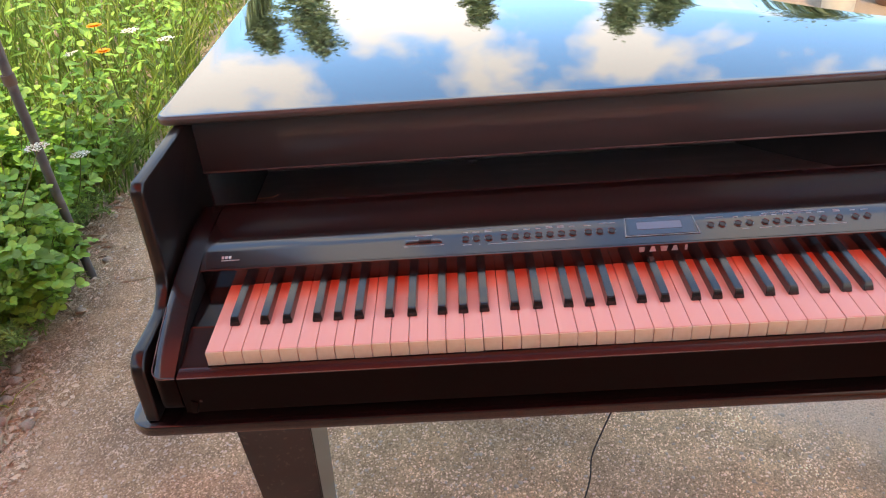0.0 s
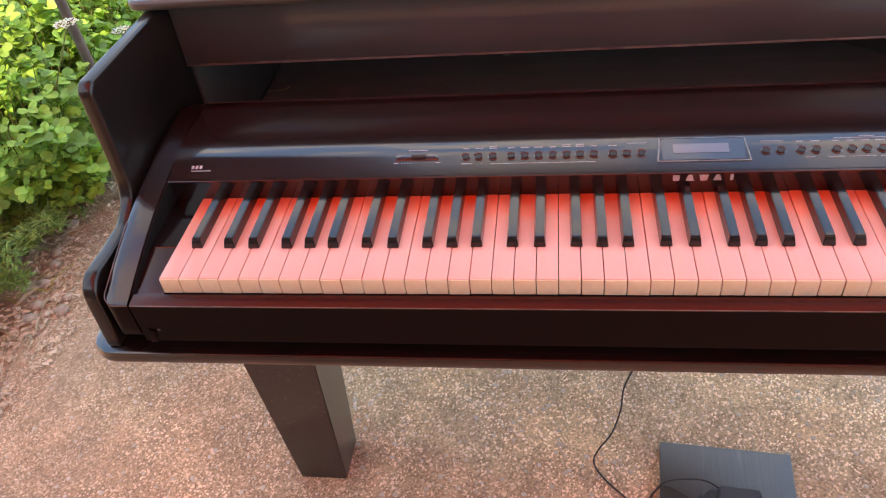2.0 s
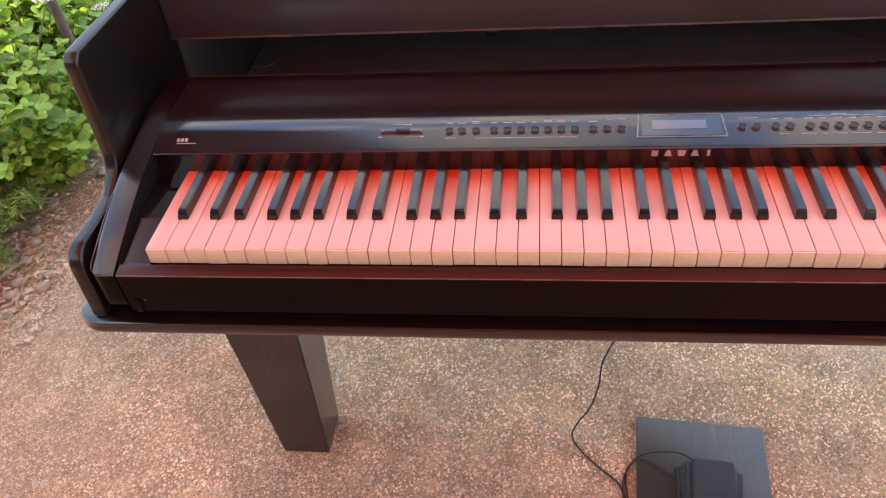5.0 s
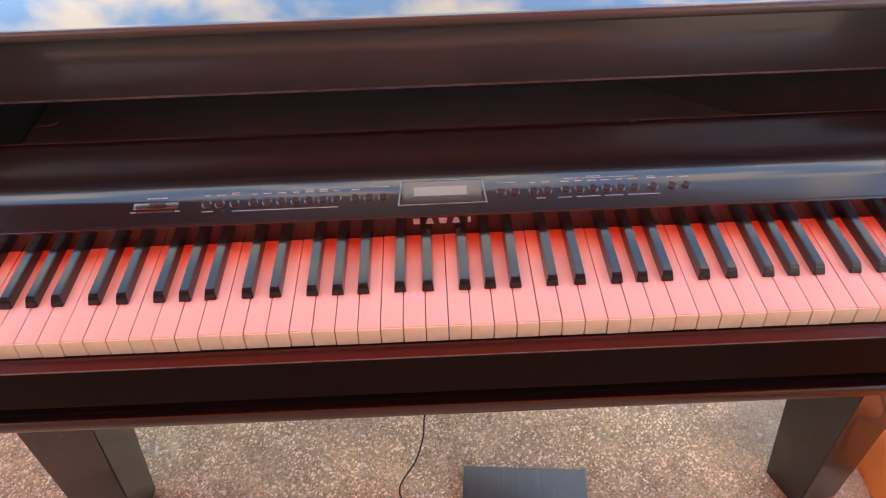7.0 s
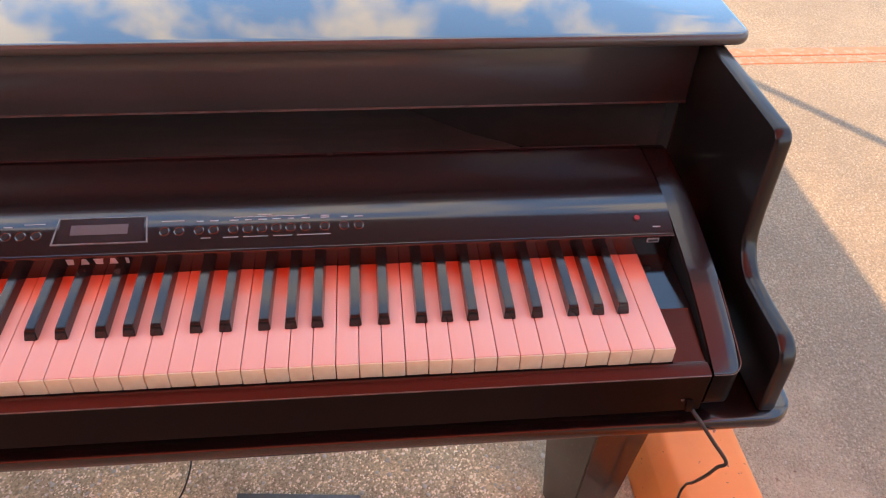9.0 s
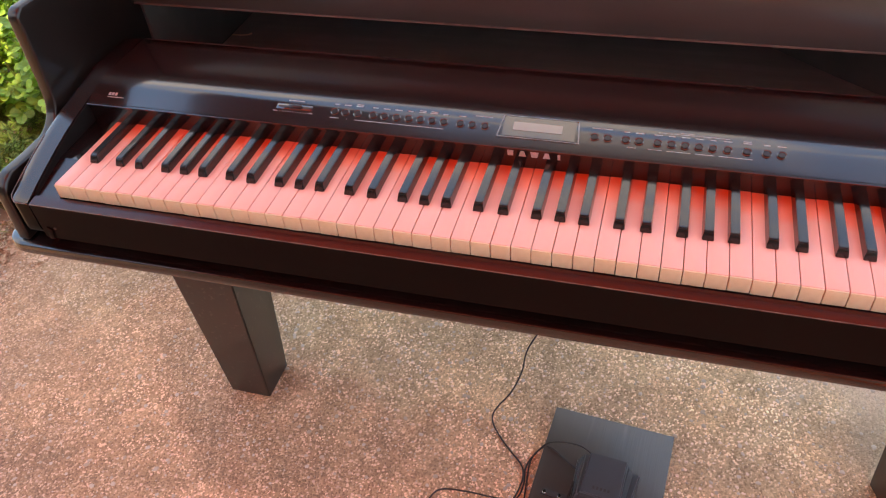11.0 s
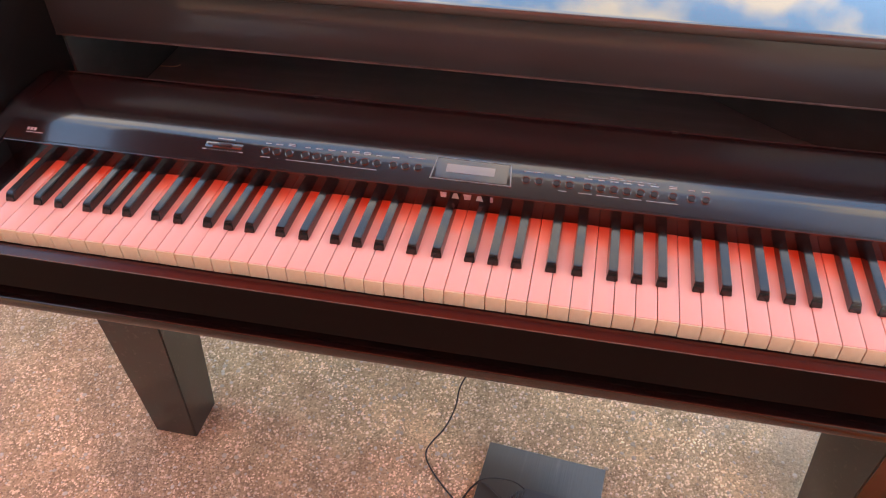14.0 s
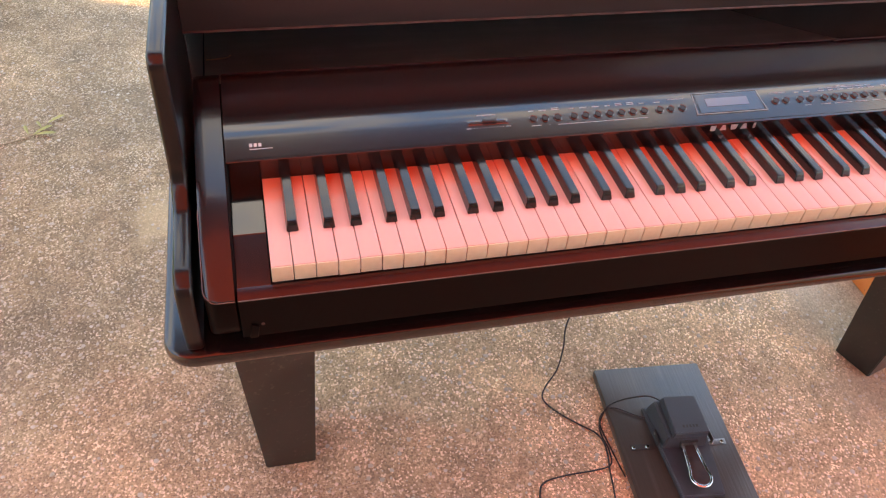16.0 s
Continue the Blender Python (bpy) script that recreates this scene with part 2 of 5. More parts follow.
M_WILT = material("wilted_leaf", (0.46, 0.40, 0.14), 0.6, grain=(30, (0.34, 0.31, 0.11), 0.42, 0.66))
M_CREAM = material("cream_plastic", (0.62, 0.55, 0.42), 0.5, stain=(8, (0.5, 0.43, 0.32), 0.45, 0.7))
M_TERRA = material("terracotta", (0.24, 0.12, 0.07), 0.8, stain=(8, (0.17, 0.09, 0.06), 0.45, 0.7))


def let_light_through(m, share):
    """Thin leaves pass part of the light on."""
    n, l = m.node_tree.nodes, m.node_tree.links
    t, mx = n.new("ShaderNodeBsdfTranslucent"), n.new("ShaderNodeMixShader")
    g, rp, vary = n.new("ShaderNodeNewGeometry"), n.new("ShaderNodeValToRGB"), n.new("ShaderNodeMixRGB")
    rp.color_ramp.elements[0].color, rp.color_ramp.elements[1].color = (0.55, 0.58, 0.56, 1), (1.75, 1.60, 1.45, 1)
    vary.blend_type, vary.inputs[0].default_value = "MULTIPLY", 1.0
    l.new(g.outputs["Random Per Island"], rp.inputs["Fac"])
    l.new(n["Principled BSDF"].inputs["Base Color"].links[0].from_socket, vary.inputs[1])
    l.new(rp.outputs["Color"], vary.inputs[2])
    l.new(vary.outputs["Color"], n["Principled BSDF"].inputs["Base Color"])
    l.new(vary.outputs["Color"], t.inputs["Color"])
    mx.inputs[0].default_value = share
    l.new(n["Principled BSDF"].outputs[0], mx.inputs[1])
    l.new(t.outputs[0], mx.inputs[2])
    l.new(mx.outputs[0], n["Material Output"].inputs["Surface"])


def vary_pieces(m, tones):
    """Each joined piece takes a colour of its own out of the tones."""
    n, l = m.node_tree.nodes, m.node_tree.links
    g, rp, mx = n.new("ShaderNodeNewGeometry"), n.new("ShaderNodeValToRGB"), n.new("ShaderNodeMixRGB")
    e = rp.color_ramp.elements
    for i, c in enumerate(tones):
        x = e[0] if i == 0 else e[1] if i == len(tones) - 1 else e.new(i / (len(tones) - 1))
        x.position, x.color = i / (len(tones) - 1), (*c, 1)
    mx.inputs[0].default_value = 0.7
    l.new(g.outputs["Random Per Island"], rp.inputs["Fac"])
    l.new(n["Principled BSDF"].inputs["Base Color"].links[0].from_socket, mx.inputs[1])
    l.new(rp.outputs["Color"], mx.inputs[2])
    l.new(mx.outputs["Color"], n["Principled BSDF"].inputs["Base Color"])


vary_pieces(M_GRIT, ((0.34, 0.26, 0.19), (0.46, 0.35, 0.27), (0.52, 0.44, 0.35), (0.70, 0.61, 0.50), (0.42, 0.36, 0.30), (0.60, 0.50, 0.41)))
for m in (M_LEAF, M_GRASS, M_FERN):
    let_light_through(m, 0.3)


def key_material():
    """Key colour with the awning's red light painted in, stronger where the keys run in under the fallboard."""
    m = bpy.data.materials.new("red_lit_key")
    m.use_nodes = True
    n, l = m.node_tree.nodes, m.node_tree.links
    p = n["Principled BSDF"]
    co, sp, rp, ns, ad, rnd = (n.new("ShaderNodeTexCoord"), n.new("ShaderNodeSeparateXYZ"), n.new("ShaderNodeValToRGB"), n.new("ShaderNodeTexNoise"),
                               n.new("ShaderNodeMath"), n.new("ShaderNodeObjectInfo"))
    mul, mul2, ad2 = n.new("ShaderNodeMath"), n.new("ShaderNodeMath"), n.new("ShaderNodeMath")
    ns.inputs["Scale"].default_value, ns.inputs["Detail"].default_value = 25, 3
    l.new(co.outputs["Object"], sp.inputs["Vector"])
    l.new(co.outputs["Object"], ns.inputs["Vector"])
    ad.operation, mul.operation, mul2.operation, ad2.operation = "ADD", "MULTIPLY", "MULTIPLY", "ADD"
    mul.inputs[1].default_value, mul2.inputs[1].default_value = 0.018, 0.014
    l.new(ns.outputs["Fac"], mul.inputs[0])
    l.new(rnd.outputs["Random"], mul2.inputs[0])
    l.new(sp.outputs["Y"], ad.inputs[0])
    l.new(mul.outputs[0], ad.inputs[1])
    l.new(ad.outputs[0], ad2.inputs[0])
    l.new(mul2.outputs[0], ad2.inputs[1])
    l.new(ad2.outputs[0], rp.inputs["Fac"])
    # Pink to red along the key paints in the red overhead light.
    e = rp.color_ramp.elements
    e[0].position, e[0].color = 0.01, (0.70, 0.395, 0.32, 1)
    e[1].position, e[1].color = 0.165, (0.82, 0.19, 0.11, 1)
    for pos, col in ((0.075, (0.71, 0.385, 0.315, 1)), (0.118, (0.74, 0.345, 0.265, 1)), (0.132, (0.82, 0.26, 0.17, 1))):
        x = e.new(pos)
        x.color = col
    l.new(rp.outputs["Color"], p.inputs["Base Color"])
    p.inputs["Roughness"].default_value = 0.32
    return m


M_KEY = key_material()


def ground_material():
    """Worn asphalt with pale stones in it, reddish in some places and grey in others, with red awning light painted in
    at the front.
    """
    m = bpy.data.materials.new("worn_asphalt")
    m.use_nodes = True
    n, l = m.node_tree.nodes, m.node_tree.links
    p = n["Principled BSDF"]
    co = n.new("ShaderNodeTexCoord")

    def noise_of(scale, detail=4):
        t = n.new("ShaderNodeTexNoise")
        t.inputs["Scale"].default_value, t.inputs["Detail"].default_value = scale, detail
        l.new(co.outputs["Object"], t.inputs["Vector"])
        return t.outputs["Fac"]

    def cells(scale):
        t = n.new("ShaderNodeTexVoronoi")
        t.inputs["Scale"].default_value = scale
        wob, mixv = n.new("ShaderNodeTexNoise"), n.new("ShaderNodeMixRGB")
        wob.inputs["Scale"].default_value = scale * 0.9
        l.new(co.outputs["Object"], wob.inputs["Vector"])
        mixv.blend_type, mixv.inputs[0].default_value = "ADD", 0.6 / scale
        l.new(co.outputs["Object"], mixv.inputs[1])
        l.new(wob.outputs["Color"], mixv.inputs[2])
        l.new(mixv.outputs["Color"], t.inputs["Vector"])
        return t

    def ramp(fac, stops):
        r = n.new("ShaderNodeValToRGB")
        e = r.color_ramp.elements
        e[0].position, e[0].color = stops[0][0], (*stops[0][1], 1)
        e[1].position, e[1].color = stops[-1][0], (*stops[-1][1], 1)
        for pos, c in stops[1:-1]:
            x = e.new(pos)
            x.color = (*c, 1)
        l.new(fac, r.inputs["Fac"])
        return r.outputs["Color"]

    def mix(fac, a, b, mode="MIX"):
        x = n.new("ShaderNodeMixRGB")
        x.blend_type = mode
        for s, v in zip(x.inputs, (fac, a, b)):
            if isinstance(v, (float, int)):
                s.default_value = v
            elif isinstance(v, tuple):
                s.default_value = (*v, 1)
            else:
                l.new(v, s)
        return x.outputs["Color"]

    def patch(cx, cy, rx, ry, low, high, rough=9):
        """A stain of uneven outline round a place on the ground."""
        mp, gr, ad = n.new("ShaderNodeMapping"), n.new("ShaderNodeTexGradient"), n.new("ShaderNodeMath")
        mp.vector_type, gr.gradient_type, ad.operation = "TEXTURE", "SPHERICAL", "MULTIPLY_ADD"
        mp.inputs["Location"].default_value, mp.inputs["Scale"].default_value = (cx, cy, 0), (rx, ry, 1)
        l.new(co.outputs["Object"], mp.inputs["Vector"])
        l.new(mp.outputs["Vector"], gr.inputs["Vector"])
        l.new(noise_of(rough, 5), ad.inputs[0])
        ad.inputs[1].default_value = 0.5
        l.new(gr.outputs["Fac"], ad.inputs[2])
        return ramp(ad.outputs[0], ((low, (0, 0, 0)), (high, (1, 1, 1))))

    sep = n.new("ShaderNodeSeparateXYZ")
    l.new(co.outputs["Object"], sep.inputs["Vector"])
    add, lean = n.new("ShaderNodeMath"), n.new("ShaderNodeMath")
    add.operation = lean.operation = "MULTIPLY_ADD"
    l.new(sep.outputs["X"], lean.inputs[0])
    lean.inputs[1].default_value = 0.35
    l.new(sep.outputs["Y"], lean.inputs[2])
    l.new(noise_of(1.6), add.inputs[0])
    add.inputs[1].default_value = 1.3
    l.new(lean.outputs[0], add.inputs[2])
    # Red mask grows towards the front, painting in the awning's red light.
    red = ramp(add.outputs[0], ((0.95, (1, 1, 1)), (1.5, (0, 0, 0))))
    grey_bed = ramp(noise_of(14), ((0.35, (0.37, 0.278, 0.170)), (0.65, (0.51, 0.386, 0.238))))
    red_bed = ramp(noise_of(14), ((0.35, (0.375, 0.255, 0.156)), (0.65, (0.515, 0.352, 0.220))))
    bed = mix(red, grey_bed, red_bed)
    small, large = cells(290.0), cells(118.0)
    s1 = ramp(small.outputs["Color"], ((0.22, (0.56, 0.53, 0.51)), (0.38, (0.86, 0.84, 0.82)), (0.58, (1.00, 0.98, 0.96)), (0.74, (1.18, 1.16, 1.13))))
    col = mix(0.9, bed, s1, "MULTIPLY")
    thin = ramp(noise_of(11, 4), ((0.35, (0.25, 0.25, 0.25)), (0.62, (1, 1, 1))))
    fleck = ramp(small.outputs["Color"], ((0.745, (0, 0, 0)), (0.76, (1, 1, 1))))
    col = mix(mix(1.0, fleck, thin, "MULTIPLY"), col, mix(red, (0.88, 0.73, 0.53), (0.88, 0.67, 0.48)))
    pick = ramp(large.outputs["Color"], ((0.765, (0, 0, 0)), (0.78, (1, 1, 1))))
    core = ramp(large.outputs["Distance"], ((0.36, (1, 1, 1)), (0.46, (0, 0, 0))))
    peb = mix(1.0, pick, core, "MULTIPLY")
    tone = ramp(noise_of(60), ((0.35, (0.56, 0.46, 0.36)), (0.65, (0.78, 0.65, 0.52))))
    tone = mix(red, tone, mix(1.0, tone, (1.0, 0.88, 0.82), "MULTIPLY"))
    col = mix(peb, col, tone)
    wear = ramp(noise_of(2.3, 6), ((0.36, (0.62, 0.63, 0.66)), (0.60, (1.10, 1.07, 1.04))))
    col = mix(0.8, col, wear, "MULTIPLY")
    dust = ramp(noise_of(0.8, 6), ((0.50, (0, 0, 0)), (0.72, (1, 1, 1))))
    col = mix(mix(1.0, dust, (0.45, 0.45, 0.45), "MULTIPLY"), col, (0.50, 0.39, 0.285))
    col = mix(mix(1.0, patch(-0.42, 1.35, 0.36, 0.75, 0.35, 0.85, 4), (0.40, 0.40, 0.40), "MULTIPLY"), col, mix(1.0, col, (0.42, 0.46, 0.50), "MULTIPLY"))
    over = n.new("ShaderNodeMapRange")
    over.inputs["From Min"].default_value, over.inputs["From Max"].default_value = 1.55, 1.75
    l.new(sep.outputs["X"], over.inputs["Value"])
    # Darkened beyond the kerb to hold down the bright sunlight there.
    sun_trim = ramp(over.outputs["Result"], ((0.0, (1, 1, 1)), (1.0, (0.43, 0.455, 0.455))))
    col = mix(1.0, col, sun_trim, "MULTIPLY")
    fine = ramp(noise_of(130, 5), ((0.3, (0.120, 0.094, 0.068)), (0.7, (0.235, 0.185, 0.135))))   # smoother dusty asphalt beyond the kerb
    fine = mix(0.25, fine, s1, "MULTIPLY")
    col = mix(mix(1.0, ramp(over.outputs["Result"], ((0.0, (0, 0, 0)), (1.0, (1, 1, 1)))), (0.62, 0.62, 0.62), "MULTIPLY"), col, fine)
    side = n.new("ShaderNodeMath")   # darker to the garden, lighter under the piano: colour evens out the light
    side.operation = "MULTIPLY_ADD"
    l.new(noise_of(3.0, 5), side.inputs[0])
    side.inputs[1].default_value = 0.6
    l.new(sep.outputs["X"], side.inputs[2])
    light_trim = n.new("ShaderNodeMapRange")
    light_trim.inputs["From Min"].default_value, light_trim.inputs["From Max"].default_value = -0.2, 1.15
    l.new(side.outputs[0], light_trim.inputs["Value"])
    col = mix(1.0, col, ramp(light_trim.outputs["Result"], ((0.0, (0.77, 0.755, 0.715)), (0.45, (0.98, 0.95, 0.90)), (1.0, (1.27, 1.23, 1.16)))), "MULTIPLY")
    sand = ramp(noise_of(220, 3), ((0.3, (0.44, 0.34, 0.235)), (0.7, (0.58, 0.46, 0.33))))
    cement = ramp(noise_of(7, 6), ((0.3, (0.25, 0.195, 0.128)), (0.7, (0.38, 0.295, 0.195))))
    cement, sand = mix(0.45, cement, s1, "MULTIPLY"), mix(0.3, sand, s1, "MULTIPLY")
    col = mix(mix(1.0, patch(1.50, 0.3, 0.62, 3.0, 0.62, 0.82), (0.85, 0.85, 0.85), "MULTIPLY"), col, cement)
    col = mix(mix(1.0, patch(1.18, 0.80, 0.40, 0.50, 0.45, 0.75), (0.85, 0.85, 0.85), "MULTIPLY"), col, sand)
    col = mix(mix(1.0, patch(-0.26, 0.96, 0.15, 0.22, 0.66, 0.98, 14), (0.5, 0.5, 0.5), "MULTIPLY"), col, (0.56, 0.43, 0.24))
    col = mix(1.0, col, (1.25, 1.14, 1.14), "MULTIPLY")
    l.new(col, p.inputs["Base Color"])
    p.inputs["Roughness"].default_value = 0.78
    bp, bp2 = n.new("ShaderNodeBump"), n.new("ShaderNodeBump")
    bp.inputs["Strength"].default_value, bp.inputs["Distance"].default_value = 1.0, 0.0022
    bp.invert = True
    l.new(small.outputs["Distance"], bp.inputs["Height"])
    bp2.inputs["Strength"].default_value, bp2.inputs["Distance"].default_value = 0.6, 0.003
    bp2.invert = True
    l.new(large.outputs["Distance"], bp2.inputs["Height"])
    l.new(bp.outputs["Normal"], bp2.inputs["Normal"])
    l.new(bp2.outputs["Normal"], p.inputs["Normal"])
    return m


M_GROUND = ground_material()


# ---- building helpers ----
def mesh_of(bm, name, mat, smooth=None):
    me = bpy.data.meshes.new(name)
    bmesh.ops.recalc_face_normals(bm, faces=bm.faces)
    if smooth is not None:
        for f in bm.faces:
            f.smooth = True
        for e in bm.edges:
            if len(e.link_faces) == 2 and e.calc_face_angle(0) > radians(smooth):
                e.smooth = False
    bm.to_mesh(me)
    bm.free()
    me.materials.append(mat)
    return me


def part(name, bm, mat, parent, label="", smooth=30):
    ob = new(name, mesh_of(bm, name, mat, smooth))
    ob.parent = parent
    return tagged(ob, label)


def thing(name, label, category, at=(0, 0, 0), group="", kind=""):
    ob = new(name)
    ob.location = at
    ob.empty_display_size = 0.05
    return tagged(ob, label, category, group, kind)


def box(x0, x1, y0, y1, z0, z1, bevel=0.0, segs=2):
    bm = bmesh.new()
    bmesh.ops.create_cube(bm, size=1.0)
    for v in bm.verts:
        v.co = Vector((x0 if v.co.x < 0 else x1, y0 if v.co.y < 0 else y1, z0 if v.co.z < 0 else z1))
    if bevel:
        bmesh.ops.bevel(bm, geom=bm.edges[:], offset=bevel, segments=segs, affect="EDGES", profile=0.5)
    return bm


def prism(pts, axis, a, b, bevel=0.0, segs=2, limit=20):
    """A closed outline of 2D points drawn out along an axis from a to b; its long edges and rims rounded."""
    bm = bmesh.new()

    def put(p, d):
        return {"x": (d, p[0], p[1]), "y": (p[0], d, p[1]), "z": (p[0], p[1], d)}[axis]

    lo, hi = [bm.verts.new(put(p, a)) for p in pts], [bm.verts.new(put(p, b)) for p in pts]
    bm.faces.new(lo[::-1])
    bm.faces.new(hi)
    for i in range(len(pts)):
        j = (i + 1) % len(pts)
        bm.faces.new((lo[i], lo[j], hi[j], hi[i]))
    bmesh.ops.recalc_face_normals(bm, faces=bm.faces)
    if bevel:
        geom = [e for e in bm.edges if e.calc_face_angle(0) > radians(limit)]
        bmesh.ops.bevel(bm, geom=geom, offset=bevel, segments=segs, affect="EDGES", profile=0.5, clamp_overlap=True)
    return bm


def arc(cx, cy, r, a0, a1, n=6):
    return [(cx + r * math.cos(radians(a0 + (a1 - a0) * i / n)), cy + r * math.sin(radians(a0 + (a1 - a0) * i / n))) for i in range(n + 1)]


def disc(x, y, z, r, h, n=20, top=None, bevel=0.0):
    bm = bmesh.new()
    bmesh.ops.create_cone(bm, cap_ends=True, segments=n, radius1=r, radius2=r if top is None else top, depth=h,
                          matrix=Matrix.Translation((x, y, z + h / 2)))
    if bevel:
        bmesh.ops.bevel(bm, geom=[e for e in bm.edges if e.calc_face_angle(0) > 0.8], offset=bevel, segments=2, affect="EDGES")
    return bm


def smooth_path(pts, steps=8):
    """A Catmull-Rom line through the points."""
    v = [Vector(p) for p in pts]
    v = [2 * v[0] - v[1], *v, 2 * v[-1] - v[-2]]
    out = []
    for i in range(1, len(v) - 2):
        for k in range(steps):
            t = k / steps
            a, b, c, d = v[i - 1:i + 3]
            out.append(0.5 * (2 * b + (c - a) * t + (2 * a - 5 * b + 4 * c - d) * t * t + (3 * b - a - 3 * c + d) * t ** 3))
    return out + [v[-2]]


def tube(pts, r, n=8, end=None, bm=None):
    """A round rod along a line of points, from radius r to radius end."""
    bm = bm or bmesh.new()
    end = r if end is None else end
    rings = []
    for i, p in enumerate(pts):
        d = (pts[min(i + 1, len(pts) - 1)] - pts[max(i - 1, 0)]).normalized()
        side = d.cross(Vector((0, 0, 1)) if abs(d.z) < 0.95 else Vector((0, 1, 0))).normalized()
        up = side.cross(d)
        rr = r + (end - r) * i / (len(pts) - 1)
        rings.append([bm.verts.new(p + rr * (math.cos(2 * math.pi * k / n) * side + math.sin(2 * math.pi * k / n) * up)) for k in range(n)])
    for a, b in zip(rings, rings[1:]):
        for k in range(n):
            bm.faces.new((a[k], a[(k + 1) % n], b[(k + 1) % n], b[k]))
    bm.faces.new(rings[0][::-1])
    bm.faces.new(rings[-1])
    return bm


def moved(bm, m):
    bmesh.ops.transform(bm, matrix=m, verts=bm.verts)
    return bm


# ---- ground, kerb, wall ----
bm = bmesh.new()
bmesh.ops.create_grid(bm, x_segments=8, y_segments=8, size=300)
ground = tagged(new("ground", mesh_of(bm, "ground", M_GROUND)), "worn grey and reddish asphalt with pale stones, red light painted in at the front", "ground", kind="structure")

KERB = [(1.390, 0.0), (1.395, 0.020), (1.412, 0.082), (1.4145, 0.087), (1.434, 0.1135), (1.440, 0.1185), (1.450, 0.121), (1.562, 0.122), (1.574, 0.119), (1.582, 0.110), (1.630, 0.022), (1.637, 0.0)]
kerb = tagged(new("kerb", mesh_of(prism([(x, z) for x, z in KERB], "y", -2.6, 1.5, 0.004), "kerb", M_KERB, 40)),
              "orange painted concrete kerb with chipped paint", "kerb", kind="structure")

# Unseen wall, added to block light and give the fronts something dark to mirror.
shade_wall = tagged(new("shade_wall", mesh_of(box(-7.0, 2.16, -3.8, -3.5, 0, 2.5), "shade_wall", M_WALL)), "plain unseen wall added behind the camera to block light", "wall", kind="structure")
bm = bmesh.new()
bmesh.ops.create_grid(bm, x_segments=24, y_segments=48, size=0.5)
for v in bm.verts:
    u, w = v.co.x + 0.5, v.co.y + 0.5
    v.co = Vector((-1.05 + 3.21 * u, -3.2 + (3.92 + 0.34 * max(0.0, 1.0 - 3.2 * u) - 0.3 * max(0.0, u - 0.6)) * w, 2.5 + 0.25 * math.sin(math.pi * w) * math.sin(math.pi * u)))
awning = tagged(new("awning", mesh_of(bm, "awning", M_ROOF, 60)), "red cloth awning stretched over the piano, with a dark border added for reflections", "awning", kind="structure")
# Unseen border, added so the panel's lower front mirrors something dark.
awning.data.materials.append(M_HEM)
for f in awning.data.polygons:
    if f.center.y > 0.42:
        f.material_index = 1
for x in (-1.0, 2.11):
    tagged(new("awning_post", mesh_of(box(x - 0.03, x + 0.03, -3.2, -3.14, 0, 2.5, 0.004), "awning_post", M_WALL, 30)), "plain square awning post", "post", kind="structure")

for i, (y0, y1) in enumerate(((1.962, 2.000), (2.022, 2.075))):
    bm = box(1.95, 9.0, y0, y1, -0.002, 0.004)
    tagged(new("painted_line", mesh_of(bm, "painted_line", M_LINE)), "worn reddish line painted on the asphalt", "road marking", kind="structure")

# ---- the piano case ----
case = thing("grand_piano_case", "dark mahogany lacquered grand-shaped case on tapered legs", "piano case")
SHELF, UNDER, LID0, LID1 = 0.630, 0.612, 0.903, 0.918
TAIL = [(1.30, 0.492), (1.20, 0.522), (1.13, 0.560), (1.07, 0.610), (1.005, 0.671), (0.946, 0.734), (0.86, 0.84), (0.76, 0.955), (0.64, 1.07),
        (0.50, 1.16), (0.33, 1.215), (0.12, 1.222), (-0.03, 1.19), (-0.10, 1.12)]


def plate(left, right, front, corner, inset=0.0):
    """The grand's outline: front edge with rounded corners, straight short right side, bent side and tail."""
    pts = arc(left + corner, front + corner, corner, 180, 270) + arc(right - corner, front + corner, corner, 270, 360)
    pts += arc(right - 0.03, 0.455, 0.03, 0, 75, 4)
    c = Vector((0.45, 0.72))
    for p in TAIL:
        d = Vector(p) - c
        pts.append(tuple(c + d * (1 - inset / d.length)))
    pts += [(left + 0.001, 1.0)]
    return pts


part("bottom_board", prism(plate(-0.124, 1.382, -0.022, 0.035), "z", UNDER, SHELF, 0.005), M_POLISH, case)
lid = part("lid", prism(plate(-0.122, 1.386, 0.333, 0.022), "z", LID0, LID1, 0.006, 4), M_LID, case, "polished dark lid that mirrors the sky")
lid.data.materials.append(M_RIM)   # its rounded edge is duller and browner
for f in lid.data.polygons:
    if f.normal.z < 0.94:
        f.material_index = 1
CHEEK = ([(0.384, SHELF), (-0.012, SHELF), (-0.010, 0.700)] + arc(0.018, 0.704, 0.028, 180, 92, 6) + [(0.055, 0.731)] + arc(0.088, 0.777, 0.046, -80, -4, 7)
         + [(0.136, 0.80), (0.137, 0.885)] + arc(0.153, 0.888, 0.016, 180, 95, 5) + [(0.30, 0.9028), (0.384, 0.9028)])
for x0, x1 in ((-0.0985, -0.0795), (1.336, 1.356)):
    part("cheek", prism(CHEEK, "x", x0, x1, 0.0045, 3), M_CHEEK, case)
part("fascia_board", box(-0.0795, 1.336, 0.366, 0.384, 0.8070, 0.903, 0.003), M_CASE, case)


